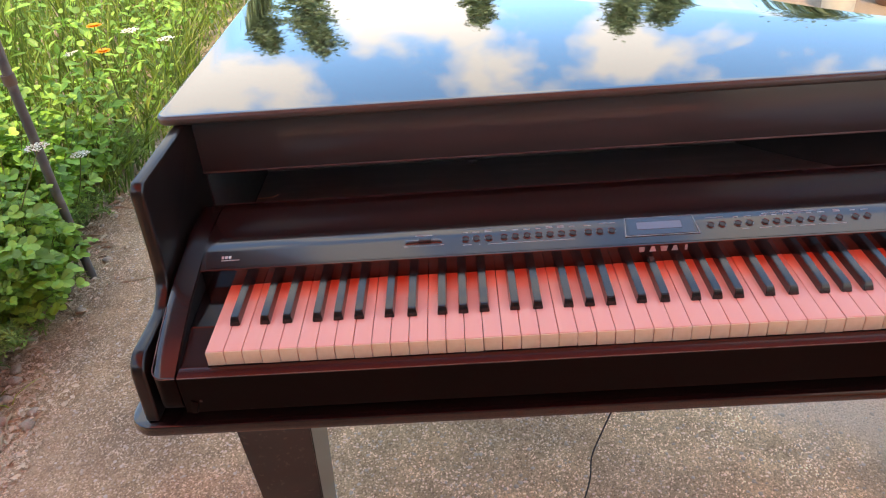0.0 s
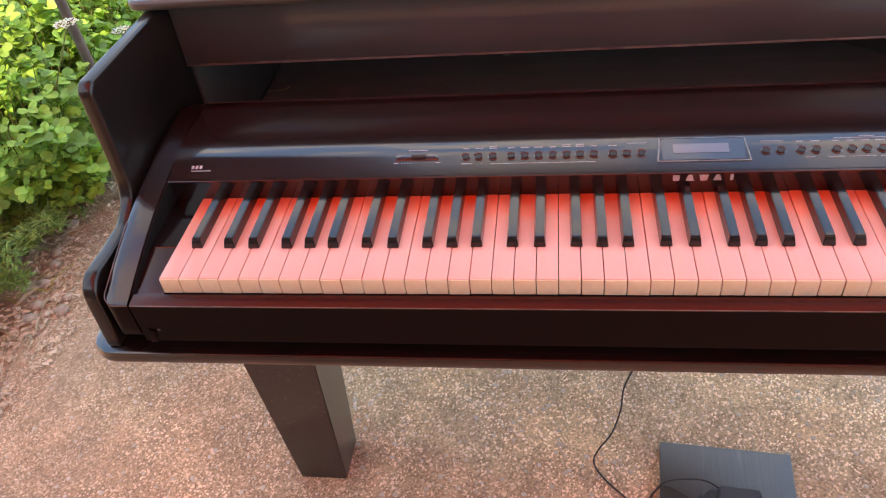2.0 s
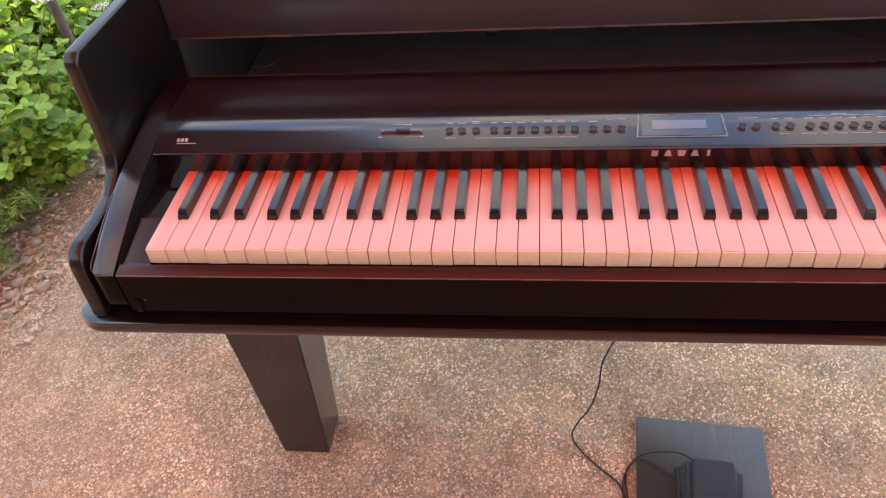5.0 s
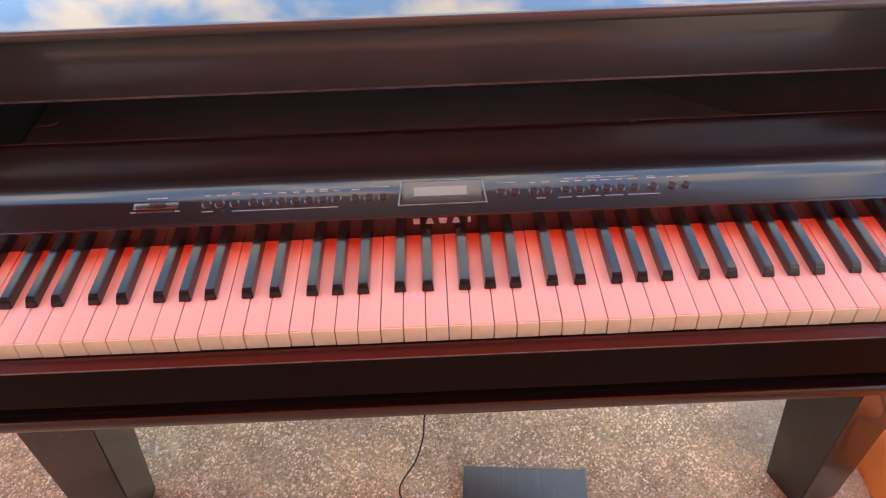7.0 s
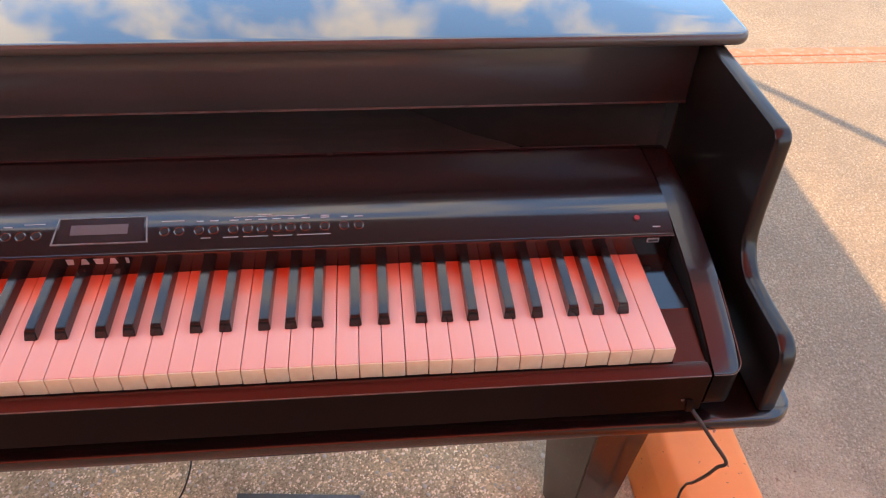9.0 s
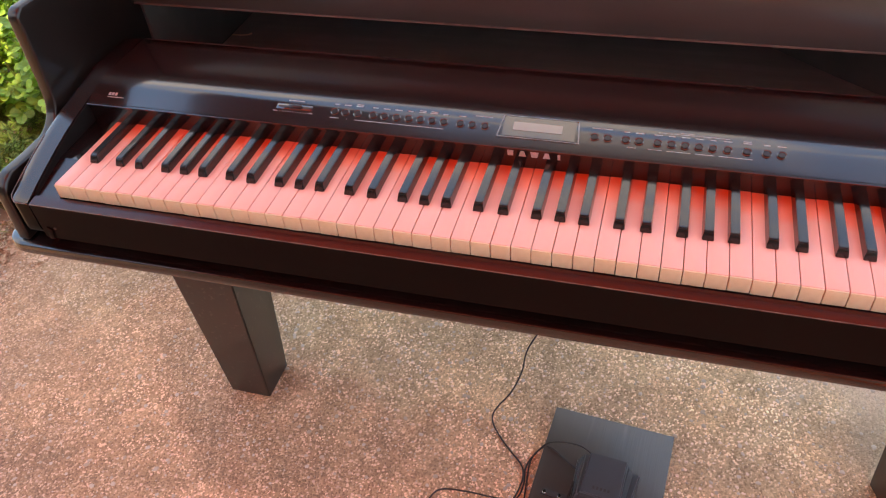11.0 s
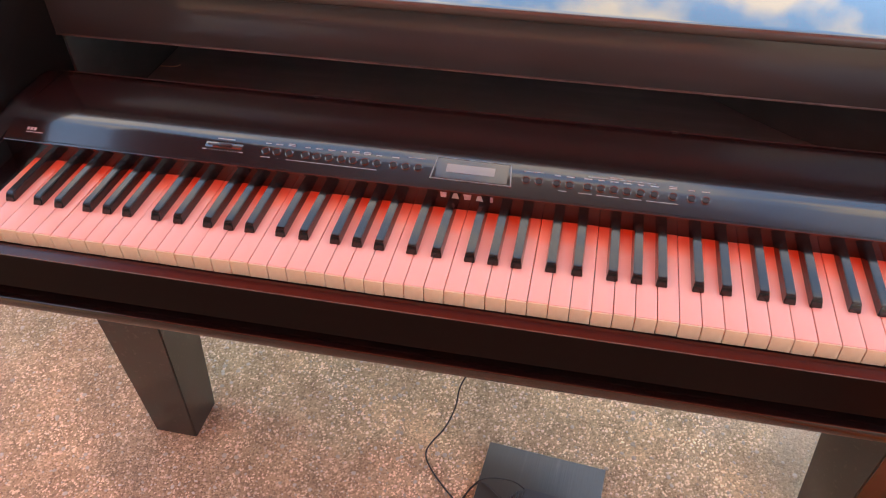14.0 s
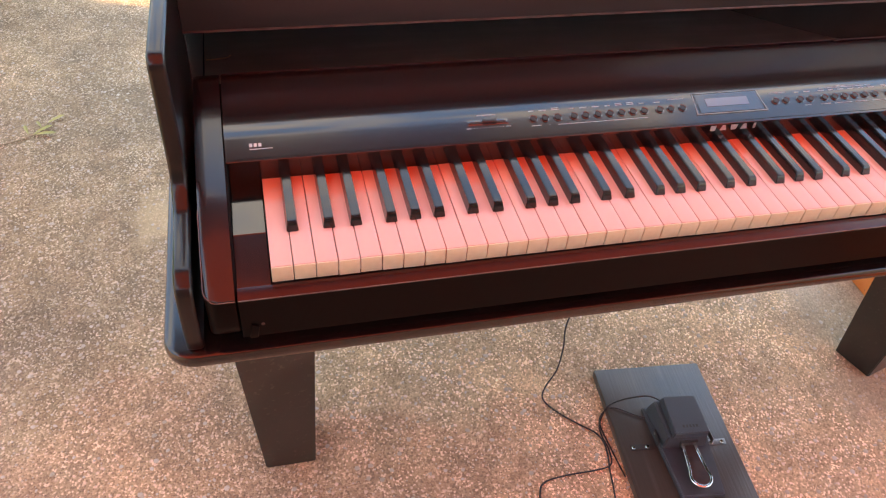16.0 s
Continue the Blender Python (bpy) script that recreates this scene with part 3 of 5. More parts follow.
def rim(out):
    """The bent rim between bottom board and lid."""
    pts = [(1.3555, 0.384), (1.355, 0.43)]
    c = Vector((0.45, 0.72))
    for p in [(1.345, 0.455)] + TAIL + [(-0.118, 1.0)]:
        d = Vector(p) - c
        pts.append(tuple(c + d * (1 - out / d.length)))
    return pts + [(-0.0980 + (out - 0.03), 0.384)]


outer, inner = rim(0.03), rim(0.05)
inner[0], inner[1], inner[-1] = (1.336, 0.384), (1.336, 0.425), (-0.0795, 0.384)
part("rim", prism(outer + inner[::-1], "z", SHELF, LID0), M_CASE, case)
# Added liner: its darker colour evens the light inside the rim.
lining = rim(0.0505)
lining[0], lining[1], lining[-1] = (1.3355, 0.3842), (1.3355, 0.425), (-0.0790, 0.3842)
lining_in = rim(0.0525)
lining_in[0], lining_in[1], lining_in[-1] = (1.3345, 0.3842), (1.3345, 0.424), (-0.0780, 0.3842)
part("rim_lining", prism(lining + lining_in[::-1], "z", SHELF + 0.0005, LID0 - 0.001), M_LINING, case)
part("fascia_edge", box(-0.0790, 1.3355, 0.3652, 0.368, 0.8060, 0.8088, 0.0006), M_EDGE, case, "paler line painted along the edge as a highlight")
part("inner_wall", box(-0.073, 0.93, 0.720, 0.735, SHELF, LID0 - 0.002), M_INNER, case)

# Added pale sheet that brightens the shaded shelf floor by colour.
part("shelf_lining", prism([(-0.073, 0.32), (1.33, 0.32), (1.33, 0.42), (1.13, 0.545), (0.93, 0.7195), (-0.073, 0.7195)], "z", SHELF, SHELF + 0.0012), M_INNER, case)


def leg(name, bottom, top):
    bm = bmesh.new()
    rings = []
    for k in range(9):
        f = k / 8
        rings.append([bm.verts.new((x0 + (x1 - x0) * f, y0 + (y1 - y0) * f, UNDER * f)) for (x0, y0), (x1, y1) in zip(bottom, top)])
    bm.faces.new(rings[0][::-1])
    bm.faces.new(rings[-1])
    for a, b in zip(rings, rings[1:]):
        for i in range(4):
            bm.faces.new((a[i], a[(i + 1) % 4], b[(i + 1) % 4], b[i]))
    bmesh.ops.recalc_face_normals(bm, faces=bm.faces)
    bmesh.ops.bevel(bm, geom=[e for e in bm.edges if e.calc_face_angle(0) > 0.6], offset=0.002, segments=2, affect="EDGES")
    return part(name, bm, M_LEG, case)


leg("leg", [(-0.051, 0.214), (0.040, 0.213), (0.041, 0.302), (-0.050, 0.302)], [(-0.090, 0.196), (0.060, 0.196), (0.062, 0.335), (-0.090, 0.335)])
leg("leg", [(1.243, 0.198), (1.325, 0.221), (1.298, 0.304), (1.215, 0.279)], [(1.262, 0.182), (1.398, 0.220), (1.352, 0.342), (1.172, 0.294)])
leg("leg", [(0.22, 0.98), (0.31, 0.98), (0.31, 1.07), (0.22, 1.07)], [(0.19, 0.95), (0.34, 0.95), (0.34, 1.10), (0.19, 1.10)])
catch = thing("cable_clip", "small pale metal clip lying in the case", "clip", (0.36, 0.702, SHELF + 0.0012))
part("clip_body", box(-0.011, 0.011, -0.006, 0.006, 0, 0.009, 0.002), M_STEEL, catch)
part("clip_screw", disc(0, 0, 0.009, 0.004, 0.002, 10), M_STEEL, catch)

wire = thing("loose_wire", "short pale wire end lying in the case", "wire", (-0.05, 0.60, SHELF + 0.0012))
part("strand", tube(smooth_path([Vector((-0.020, 0.0, 0.0012)), Vector((0.002, 0.001, 0.0016)), Vector((0.014, 0.002, 0.0030)), Vector((0.020, 0.006, 0.0045))], 4), 0.0011, 6), M_STRAW, wire, smooth=60)

# ---- the digital piano ----
KZ, WHITE = 0.733, 0.0235
piano = thing("digital_piano", "dark rosewood digital piano standing in the case, red light painted into its keys", "digital piano", (0, 0, 0))
PX0, PX1, AX0, AX1 = -0.037, 1.260, -0.0705, 1.2945
part("key_slip", prism([(-0.0185, 0.6505), (-0.020, 0.7085), (-0.003, 0.7085), (-0.003, 0.6505)], "x", PX0 + 0.0005, PX1 - 0.0005, 0.0004, 1), M_SLIP, piano)
part("slip_cap", prism([(-0.0200, 0.7086), (-0.0190, 0.7100), (-0.0035, 0.7125), (-0.0035, 0.7086)], "x", PX0 + 0.0005, PX1 - 0.0005, 0.0003, 1), M_CAP, piano, "top strip with a red reflection painted into its colour")
part("slip_edge", box(PX0 + 0.001, PX1 - 0.001, -0.0205, -0.0193, 0.7085, 0.7097, 0.0003), M_EDGE, piano, "paler line painted along the edge as a highlight")
# Thin reddish strip painted as the highlight along the rear edge.
part("rear_edge", box(PX0 + 0.001, PX1 - 0.001, 0.3135, 0.3155, 0.7738, 0.7756, 0.0004), M_DIM, piano, "reddish line painted along the edge as a highlight")
part("key_bed", box(PX0, PX1, -0.003, 0.315, 0.648, 0.698, 0.002), M_DARK, piano)
part("fallboard", box(PX0 + 0.001, PX1 - 0.001, 0.1485, 0.156, 0.698, 0.763), M_FALL, piano)
TOP = [(0.1462, 0.7590), (0.1458, 0.7614), (0.1464, 0.7620), (0.1760, 0.7719), (0.1800, 0.77324), (0.1850, 0.77463), (0.1900, 0.77569), (0.1950, 0.77644), (0.2000, 0.77694),
       (0.2080, 0.77750), (0.2160, 0.77789), (0.2250, 0.77814), (0.2350, 0.77826), (0.303, 0.7782), (0.310, 0.7768), (0.314, 0.7735), (0.315, 0.70), (0.156, 0.70), (0.156, 0.7590)]
part("control_panel", prism(TOP, "x", PX0, PX1), M_PANEL, piano, "control panel with a sloped glossy front", smooth=14)


def panel_z(y):
    for (y0, z0), (y1, z1) in zip(TOP[2:], TOP[3:]):
        if y0 <= y <= y1:
            return z0 + (z1 - z0) * (y - y0) / (y1 - y0)
    return 0.776


ARM = [(-0.004, 0.652), (-0.014, 0.656), (-0.0185, 0.664), (-0.0190, 0.672), (-0.0190, 0.7080), (-0.0184, 0.7096), (-0.0168, 0.7110), (0.013, 0.7230), (0.05, 0.7365), (0.09, 0.7495),
       (0.12, 0.7570), (0.15, 0.7630), (0.185, 0.7700), (0.22, 0.7766), (0.245, 0.7785), (0.30, 0.7785), (0.312, 0.776), (0.318, 0.769), (0.318, 0.652)]
def end_arm(inner, outer):
    """One end of the body: its profile swept sideways, with the outer front corner rounded in plan."""
    r, way = 0.015, 1 if outer > inner else -1
    steps = [0.0, 0.25 * (abs(outer - inner) - r), abs(outer - inner) - r] + [abs(outer - inner) - r + r * math.sin(radians(a)) for a in (18, 36, 54, 70, 82, 90)]
    bm, rings = bmesh.new(), []
    for d in steps:
        over = d - (abs(outer - inner) - r)
        front = -0.019 + (r - math.sqrt(max(0.0, r * r - over * over)) if over > 0 else 0.0)
        rim_drop = 0.0018 * max(0.0, over / r) ** 4
        rings.append([bm.verts.new((inner + way * d, max(y, front + (y + 0.019) * 0.2), z - (rim_drop if z > 0.69 else 0))) for y, z in ARM])
    for p, q in zip(rings, rings[1:]):
        for k in range(len(ARM)):
            bm.faces.new((p[k], p[(k + 1) % len(ARM)], q[(k + 1) % len(ARM)], q[k]))
    bm.faces.new(rings[0][::-1])
    bm.faces.new(rings[-1])
    arm = part("end_arm", bm, M_BODY, piano, smooth=38)
    arm.data.materials.append(M_SLIP)   # the lower front takes a darker, duller material
    for f in arm.data.polygons:
        if f.center.z < 0.7088 and f.normal.z < 0.5:
            f.material_index = 1


end_arm(PX0 - 0.0020, AX0)
end_arm(PX1 + 0.0020, AX1)
# Dark plates fill the gaps and cover the arms' inner sides as shade.
SEAM = [(-0.012, 0.655), (-0.012, 0.706), (0.013, 0.7205), (0.05, 0.7345), (0.09, 0.7475), (0.12, 0.7548), (0.15, 0.7605), (0.20, 0.768), (0.30, 0.770), (0.312, 0.760), (0.312, 0.655)]
for x in (PX0 - 0.0010, PX1 + 0.0010):
    part("arm_seam", prism(SEAM, "x", x - 0.0011, x + 0.0011), M_SEAM, piano, "dark plate painting shade into the gap beside the end arm", smooth=5)


def rim_line(inner, outer):
    """The pale line painted as a highlight round the top of an end arm, from its seam round the front corner and back
    along its outer side.
    """
    r, way = 0.015, 1 if outer > inner else -1
    cx = outer - way * r
    pts = [(inner + way * 0.0005, -0.0188)] + [(cx + way * r * math.sin(radians(a)), -0.019 + r - r * math.cos(radians(a))) for a in range(0, 91, 15)]
    pts += [(outer, y) for y in (0.012, 0.03, 0.05, 0.07, 0.085)]
    def top(y):
        for (y0, z0), (y1, z1) in zip(ARM[6:], ARM[7:]):
            if y0 <= y <= y1:
                return z0 + (z1 - z0) * (y - y0) / (y1 - y0)
        return 0.7096
    line = [Vector((x, y, top(y) - 0.0012)) for x, y in pts]
    part("arm_edge", tube(line, 0.0007, 5), M_EDGE, piano, "paler line painted along the edge as a highlight", smooth=60)


rim_line(PX0 - 0.0020, AX0)
rim_line(PX1 + 0.0020, AX1)
for x, way in ((PX0 + 0.012, 1), (PX1 - 0.012, -1)):
    part("slip_end", prism([(x - 0.004, 0.6508), (x + 0.004, 0.6508), (x + 0.004 + way * 0.003, 0.668), (x - 0.004 + way * 0.003, 0.672)], "y", -0.0212, -0.0186, 0.0006), M_SLIP, piano)
    part("slip_screw", moved(disc(0, 0, 0, 0.0021, 0.0012, 10, 0.0016), pose(x + way * 0.011, -0.0190, 0.6700, 90)), M_DIM, piano)
BLOCK = [(0.060, 0.699), (0.060, 0.7272), (0.0615, 0.7278), (0.1484, 0.7312), (0.1484, 0.699)]
FRONT = [(-0.0008, 0.699), (-0.0008, 0.7090), (0.0004, 0.7100), (0.030, 0.7186), (0.0598, 0.7270), (0.0598, 0.699)]
for x0, x1 in ((PX0 + 0.0009, -0.0014), (52 * WHITE + 0.0014, PX1 - 0.0009)):
    block = part("end_block", prism(BLOCK, "x", x0, x1), M_BLOCK, piano, smooth=5)
    part("block_front", prism(FRONT, "x", x0, x1), M_BODY, block, smooth=5)
for x in (0.05, 0.62, 1.19):
    for y in (0.05, 0.27):
        part("foot", disc(x, y, SHELF, 0.018, 0.0185, 16), M_RUBBER, piano)

# white keys: a top painted pink as if lit red, with an ivory front
gap = 0.00045
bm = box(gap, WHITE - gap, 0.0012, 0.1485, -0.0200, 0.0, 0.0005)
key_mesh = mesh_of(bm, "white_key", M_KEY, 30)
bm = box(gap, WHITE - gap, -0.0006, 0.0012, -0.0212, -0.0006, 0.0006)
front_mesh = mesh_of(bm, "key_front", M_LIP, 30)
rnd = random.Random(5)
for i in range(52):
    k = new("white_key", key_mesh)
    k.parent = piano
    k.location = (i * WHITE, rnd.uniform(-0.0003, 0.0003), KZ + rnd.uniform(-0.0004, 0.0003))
    f = new("key_front", front_mesh)
    f.parent = k
# black keys
bm = bmesh.new()
prof = [(0.0524, 0.0065, -0.006), (0.0520, 0.0066, 0.0008), (0.0560, 0.0052, 0.0102), (0.0600, 0.0049, 0.0114), (0.1485, 0.0049, 0.0122)]
rows = []
for y, w, z in prof:
    rows.append([bm.verts.new((-w, y, z)), bm.verts.new((w, y, z))])
base = [[bm.verts.new((-0.0066, y, -0.006)), bm.verts.new((0.0066, y, -0.006))] for y in (0.1485,)]
low = [[bm.verts.new((-0.0065, y, 0.0008)), bm.verts.new((0.0065, y, 0.0008))] for y in (0.0600, 0.1485)]
for a, b in zip(rows, rows[1:]):
    bm.faces.new((a[0], a[1], b[1], b[0]))
for s in (0, 1):
    bm.faces.new((rows[1][s], rows[2][s], rows[3][s], low[0][s]))
    bm.faces.new((low[0][s], rows[3][s], rows[4][s], low[1][s]))
    bm.faces.new((rows[0][s], rows[1][s], low[0][s], low[1][s], base[0][s]))
bm.faces.new((rows[4][0], rows[4][1], low[1][1], base[0][1], base[0][0], low[1][0]))
bm.faces.new((rows[0][0], rows[0][1], base[0][1], base[0][0]))
bmesh.ops.recalc_face_normals(bm, faces=bm.faces)
bmesh.ops.bevel(bm, geom=[e for e in bm.edges if e.is_manifold and e.calc_face_angle(0) > radians(35)], offset=0.0009, segments=2, affect="EDGES")
black_mesh = mesh_of(bm, "black_key", M_BLACK, 40)
SHIFT = {0: -0.0032, 1: 0.0032, 3: -0.004, 4: 0.0, 5: 0.004}
for i in range(51):
    note = (i - 2) % 7
    if note in SHIFT:
        k = new("black_key", black_mesh)
        k.parent = piano
        k.location = ((i + 1) * WHITE + SHIFT[note], rnd.uniform(-0.0003, 0.0003), KZ + rnd.uniform(-0.0003, 0.0003))


def on_panel(bm, x, y, lift=0.0):
    """Sets a small piece, built flat at the origin, on the sloped panel."""
    slope = math.atan2(panel_z(y + 0.004) - panel_z(y - 0.004), 0.008)
    return moved(bm, pose(x, y, panel_z(y) + lift, math.degrees(slope)))


def bar(x, y, w, h, mat=None, parent=piano, name="printed_bar"):
    return part(name, on_panel(box(-w / 2, w / 2, -h / 2, h / 2, -0.0002, 0.00025), x, y), mat or M_PRINT, parent)


BX = lambda px: 0.337 + (px - 369) * 0.000662
BUTTONS = (369, 392, 418, 451, 475, 500, 525, 549, 573, 597, 630, 654, 679, 887, 911, 944, 968, 1001, 1025, 1049, 1073, 1097, 1122, 1155, 1188, 1213)
for n, px in enumerate(BUTTONS):
    x = BX(px)
    ring = bmesh.new()
    v0 = [(0.0058, -0.0005), (0.0058, 0.0010), (0.0052, 0.0013), (0.0045, 0.0010), (0.0045, -0.0005)]
    rings = [[ring.verts.new((r * math.cos(2 * math.pi * k / 18), r * math.sin(2 * math.pi * k / 18), z)) for k in range(18)] for r, z in v0]
    for a, b in zip(rings, rings[1:]):
        for k in range(18):
            ring.faces.new((a[k], a[(k + 1) % 18], b[(k + 1) % 18], b[k]))
    button = part("button", on_panel(ring, x, 0.1735), M_RING, piano)
    part("cap", on_panel(disc(0, 0, -0.0005, 0.0044, 0.0022, 16, 0.0038, 0.0004), x, 0.1735), M_BUTTON, button)
    if n not in (11, 12, 13, 14):
        bar(x, 0.1855, 0.010 if n % 3 else 0.0075, 0.0013)
    if n in (2, 7, 8, 23):
        bar(x, 0.1882, 0.0095, 0.0013)
for a, b, y in ((415, 600, 0.1635), (362, 382, 0.164), (398, 399, 0.164), (948, 964, 0.164), (985, 1010, 0.164), (1018, 1060, 0.164), (1068, 1100, 0.164), (1108, 1165, 0.164)):
    bar((BX(a) + BX(b)) / 2, y, BX(b) - BX(a), 0.0008)
for a, b, y in ((655, 690, 0.1885), (880, 918, 0.187), (1000, 1125, 0.1895), (1040, 1065, 0.192)):
    bar((BX(a) + BX(b)) / 2, y, BX(b) - BX(a), 0.0009)

display = part("display", on_panel(box(-0.0455, 0.0455, -0.0152, 0.0152, -0.0002, 0.0006), 0.611, 0.1778), M_BEZEL, piano, "small unlit display")
W0, W1 = 0.562, 0.660
frame_bm = bmesh.new()
ring_o = [(W0 - 0.003, 0.1605), (W1 + 0.003, 0.1605), (W1 - 0.001, 0.1945), (W0 + 0.001, 0.1945)]
ring_i = [(W0 - 0.0012, 0.1618), (W1 + 0.0012, 0.1618), (W1 - 0.0024, 0.1936), (W0 + 0.0024, 0.1936)]
vo = [[frame_bm.verts.new((x, y, panel_z(y) + h)) for x, y in ring_o] for h in (-0.001, 0.0012)]
vi = [[frame_bm.verts.new((x, y, panel_z(y) + h)) for x, y in ring_i] for h in (-0.001, 0.0012)]
for k in range(4):
    j = (k + 1) % 4
    frame_bm.faces.new((vo[0][k], vo[0][j], vo[1][j], vo[1][k]))
    frame_bm.faces.new((vi[0][j], vi[0][k], vi[1][k], vi[1][j]))
    frame_bm.faces.new((vo[1][k], vo[1][j], vi[1][j], vi[1][k]))
    frame_bm.faces.new((vo[0][j], vo[0][k], vi[0][k], vi[0][j]))
part("frame", frame_bm, M_STEEL, display, "thin bright frame")
part("screen", on_panel(box(-0.031, 0.031, -0.0065, 0.0065, 0.0004, 0.0010), 0.609, 0.1785), M_SCREEN, display, "unlit pinkish grey screen")

slider = part("volume_slider", on_panel(box(-0.026, 0.026, -0.0045, 0.0045, -0.0002, 0.0005, 0.0003), 0.278, 0.174), M_BEZEL, piano)
part("groove", on_panel(box(-0.023, 0.023, -0.0012, 0.0012, 0.0004, 0.0008), 0.278, 0.174), M_DARK, slider)
part("slider_knob", on_panel(box(-0.009, 0.009, -0.0028, 0.0028, 0.0003, 0.0035, 0.0007), 0.280, 0.174), M_BUTTON, slider)
bar(0.278, 0.1845, 0.024, 0.0013)
for k in range(13):
    bar(0.2555 + k * 0.00375, 0.1665, 0.0006, 0.0012)
for x in (0.252, 0.304):
    bar(x, 0.1665, 0.005, 0.0012)

power = part("power_button", on_panel(disc(0, 0, -0.0004, 0.0052, 0.0014, 18), 1.220, 0.170), M_BEZEL, piano)
part("red_cap", on_panel(disc(0, 0, 0.0008, 0.0036, 0.0012, 16, 0.003), 1.220, 0.170), M_RED, power, "dark red cap")
bar(1.241, 0.158, 0.009, 0.0016)
usb = part("usb_socket", box(1.229, 1.243, 0.1468, 0.1482, 0.7515, 0.7575), M_SILVER, piano, "bright metal socket")
part("socket_hole", box(1.2303, 1.2417, 0.1460, 0.1472, 0.7530, 0.7560), M_DARK, usb)
for x, w, h, y in ((-0.008, 0.0036, 0.0050, 0.1665), (-0.0028, 0.0036, 0.0050, 0.1665), (0.0024, 0.0036, 0.0050, 0.1665), (0.0035, 0.026, 0.0011, 0.1612)):
    bar(x, y, w, h, M_SILVER, name="model_bar")
# maker's lettering: five plain silver shapes on the fallboard
for k in range(5):
    x = 0.5800 + k * 0.01525
    top, bot = ((0.0042, 0.0034), (0.0016, 0.0046), (0.0056, 0.0036), (0.0016, 0.0046), (0.0017, 0.0017))[k]
    part("lettering_shape", prism([(x - bot, 0.7495), (x + bot, 0.7495), (x + top, 0.7590), (x - top, 0.7590)], "y", 0.1480, 0.1487), M_SILVER, piano)
for x in (0.362, 0.861):
    s = part("music_rest_socket", box(x - 0.006, x + 0.006, 0.303, 0.313, 0.7750, 0.7772, 0.0008), M_BODY, piano)
    part("socket_slot", box(x - 0.004, x + 0.004, 0.306, 0.310, 0.7768, 0.7776), M_DARK, s)

# ---- pedal, board and cables ----
pedal_board = thing("pedal_board", "black-stained plywood board lying on the asphalt", "board", (0.752, 0.300, 0.0))
pedal_board.rotation_euler = (0, 0, radians(-5))
part("board", box(-0.116, 0.116, -0.430, 0.0, 0.0, 0.018, 0.0015), M_BOARD, pedal_board)

pedal = thing("sustain_pedal", "charcoal sustain pedal with a chrome lever screwed onto a board", "pedal", (0.752, 0.180, 0.018))
pedal.rotation_euler = (0, 0, radians(-6))


def loft(sections, bevel):
    """Four-sided sections (height, rear y, front y, half width at the rear, half width at the front) joined upwards."""
    bm = bmesh.new()
    rings = [[bm.verts.new(q) for q in ((-wr, yr, z), (-wf, yf, z), (wf, yf, z), (wr, yr, z))] for z, yr, yf, wr, wf in sections]
    for a, b in zip(rings, rings[1:]):
        for k in range(4):
            bm.faces.new((a[k], a[(k + 1) % 4], b[(k + 1) % 4], b[k]))
    bm.faces.new(rings[0][::-1])
    bm.faces.new(rings[-1])
    bmesh.ops.recalc_face_normals(bm, faces=bm.faces)
    bmesh.ops.bevel(bm, geom=[e for e in bm.edges if e.calc_face_angle(0) > radians(30)], offset=bevel, segments=3, affect="EDGES")
    return bm


part("base_plate", loft([(0.0, 0.012, -0.190, 0.060, 0.043), (0.011, 0.010, -0.188, 0.058, 0.0415)], 0.0022), M_PEDAL, pedal)
part("skirt", moved(loft([(0.0105, 0.006, -0.088, 0.050, 0.045), (0.026, 0.004, -0.086, 0.048, 0.043), (0.046, 0.001, -0.083, 0.041, 0.039)], 0.003), Matrix.Translation((-0.004, 0, 0))), M_PEDAL, pedal)
part("housing", loft([(0.040, 0.0, -0.084, 0.036, 0.036), (0.060, -0.001, -0.086, 0.0335, 0.0345)], 0.002), M_PEDAL, pedal)
LV = [(-0.0125, -0.078), (-0.0125, -0.100), (-0.0165, -0.145)] + arc(0.0, -0.158, 0.0195, 165, 375, 12) + [(0.0165, -0.145), (0.0125, -0.100), (0.0125, -0.078)]
rod = tube([Vector((x, y, 0.0235 + 0.02 * (y + 0.15))) for x, y in LV], 0.0034, 10)
lever = part("lever", rod, M_CHROME, pedal, "polished chrome lever", smooth=60)
LI = [(x * 0.86, -0.118 + (y + 0.118) * 0.95) for x, y in LV]
part("lever_pad", prism(LI, "z", 0.0215, 0.0240, 0.0005), M_DIM, lever, "dark hollow of the lever")
part("lever_slot", box(-0.0165, 0.0165, -0.0905, -0.080, 0.016, 0.034), M_DARK, pedal)
for s in (-1, 1):
    x0, x1 = (0.052, 0.090) if s > 0 else (-0.106, -0.058)
    b = part("bracket", box(x0, x1, -0.080, -0.067, 0.0, 0.0022, 0.0008), M_STEEL if s > 0 else M_DARK, pedal)
    for x in ((0.060, 0.082) if s > 0 else (-0.100, -0.072)):
        part("screw", disc(x, -0.0735, 0.0020, 0.0044, 0.0016, 12, 0.0032), M_CHROME, b)
    part("bracket_tab", moved(box(-0.0012, 0.0012, -0.036, -0.004, 0.0, 0.012, 0.0005), pose(s * 0.0535, -0.044, 0.011, 0, 0, 4 * s)), M_STEEL if s > 0 else M_DARK, b)
    for y in (-0.074, -0.056):
        part("tab_screw", moved(disc(0, 0, 0, 0.0036, 0.0016, 10, 0.0026), pose(s * 0.0545, y, 0.018, 0, 90 * s, 0)), M_STEEL, b)
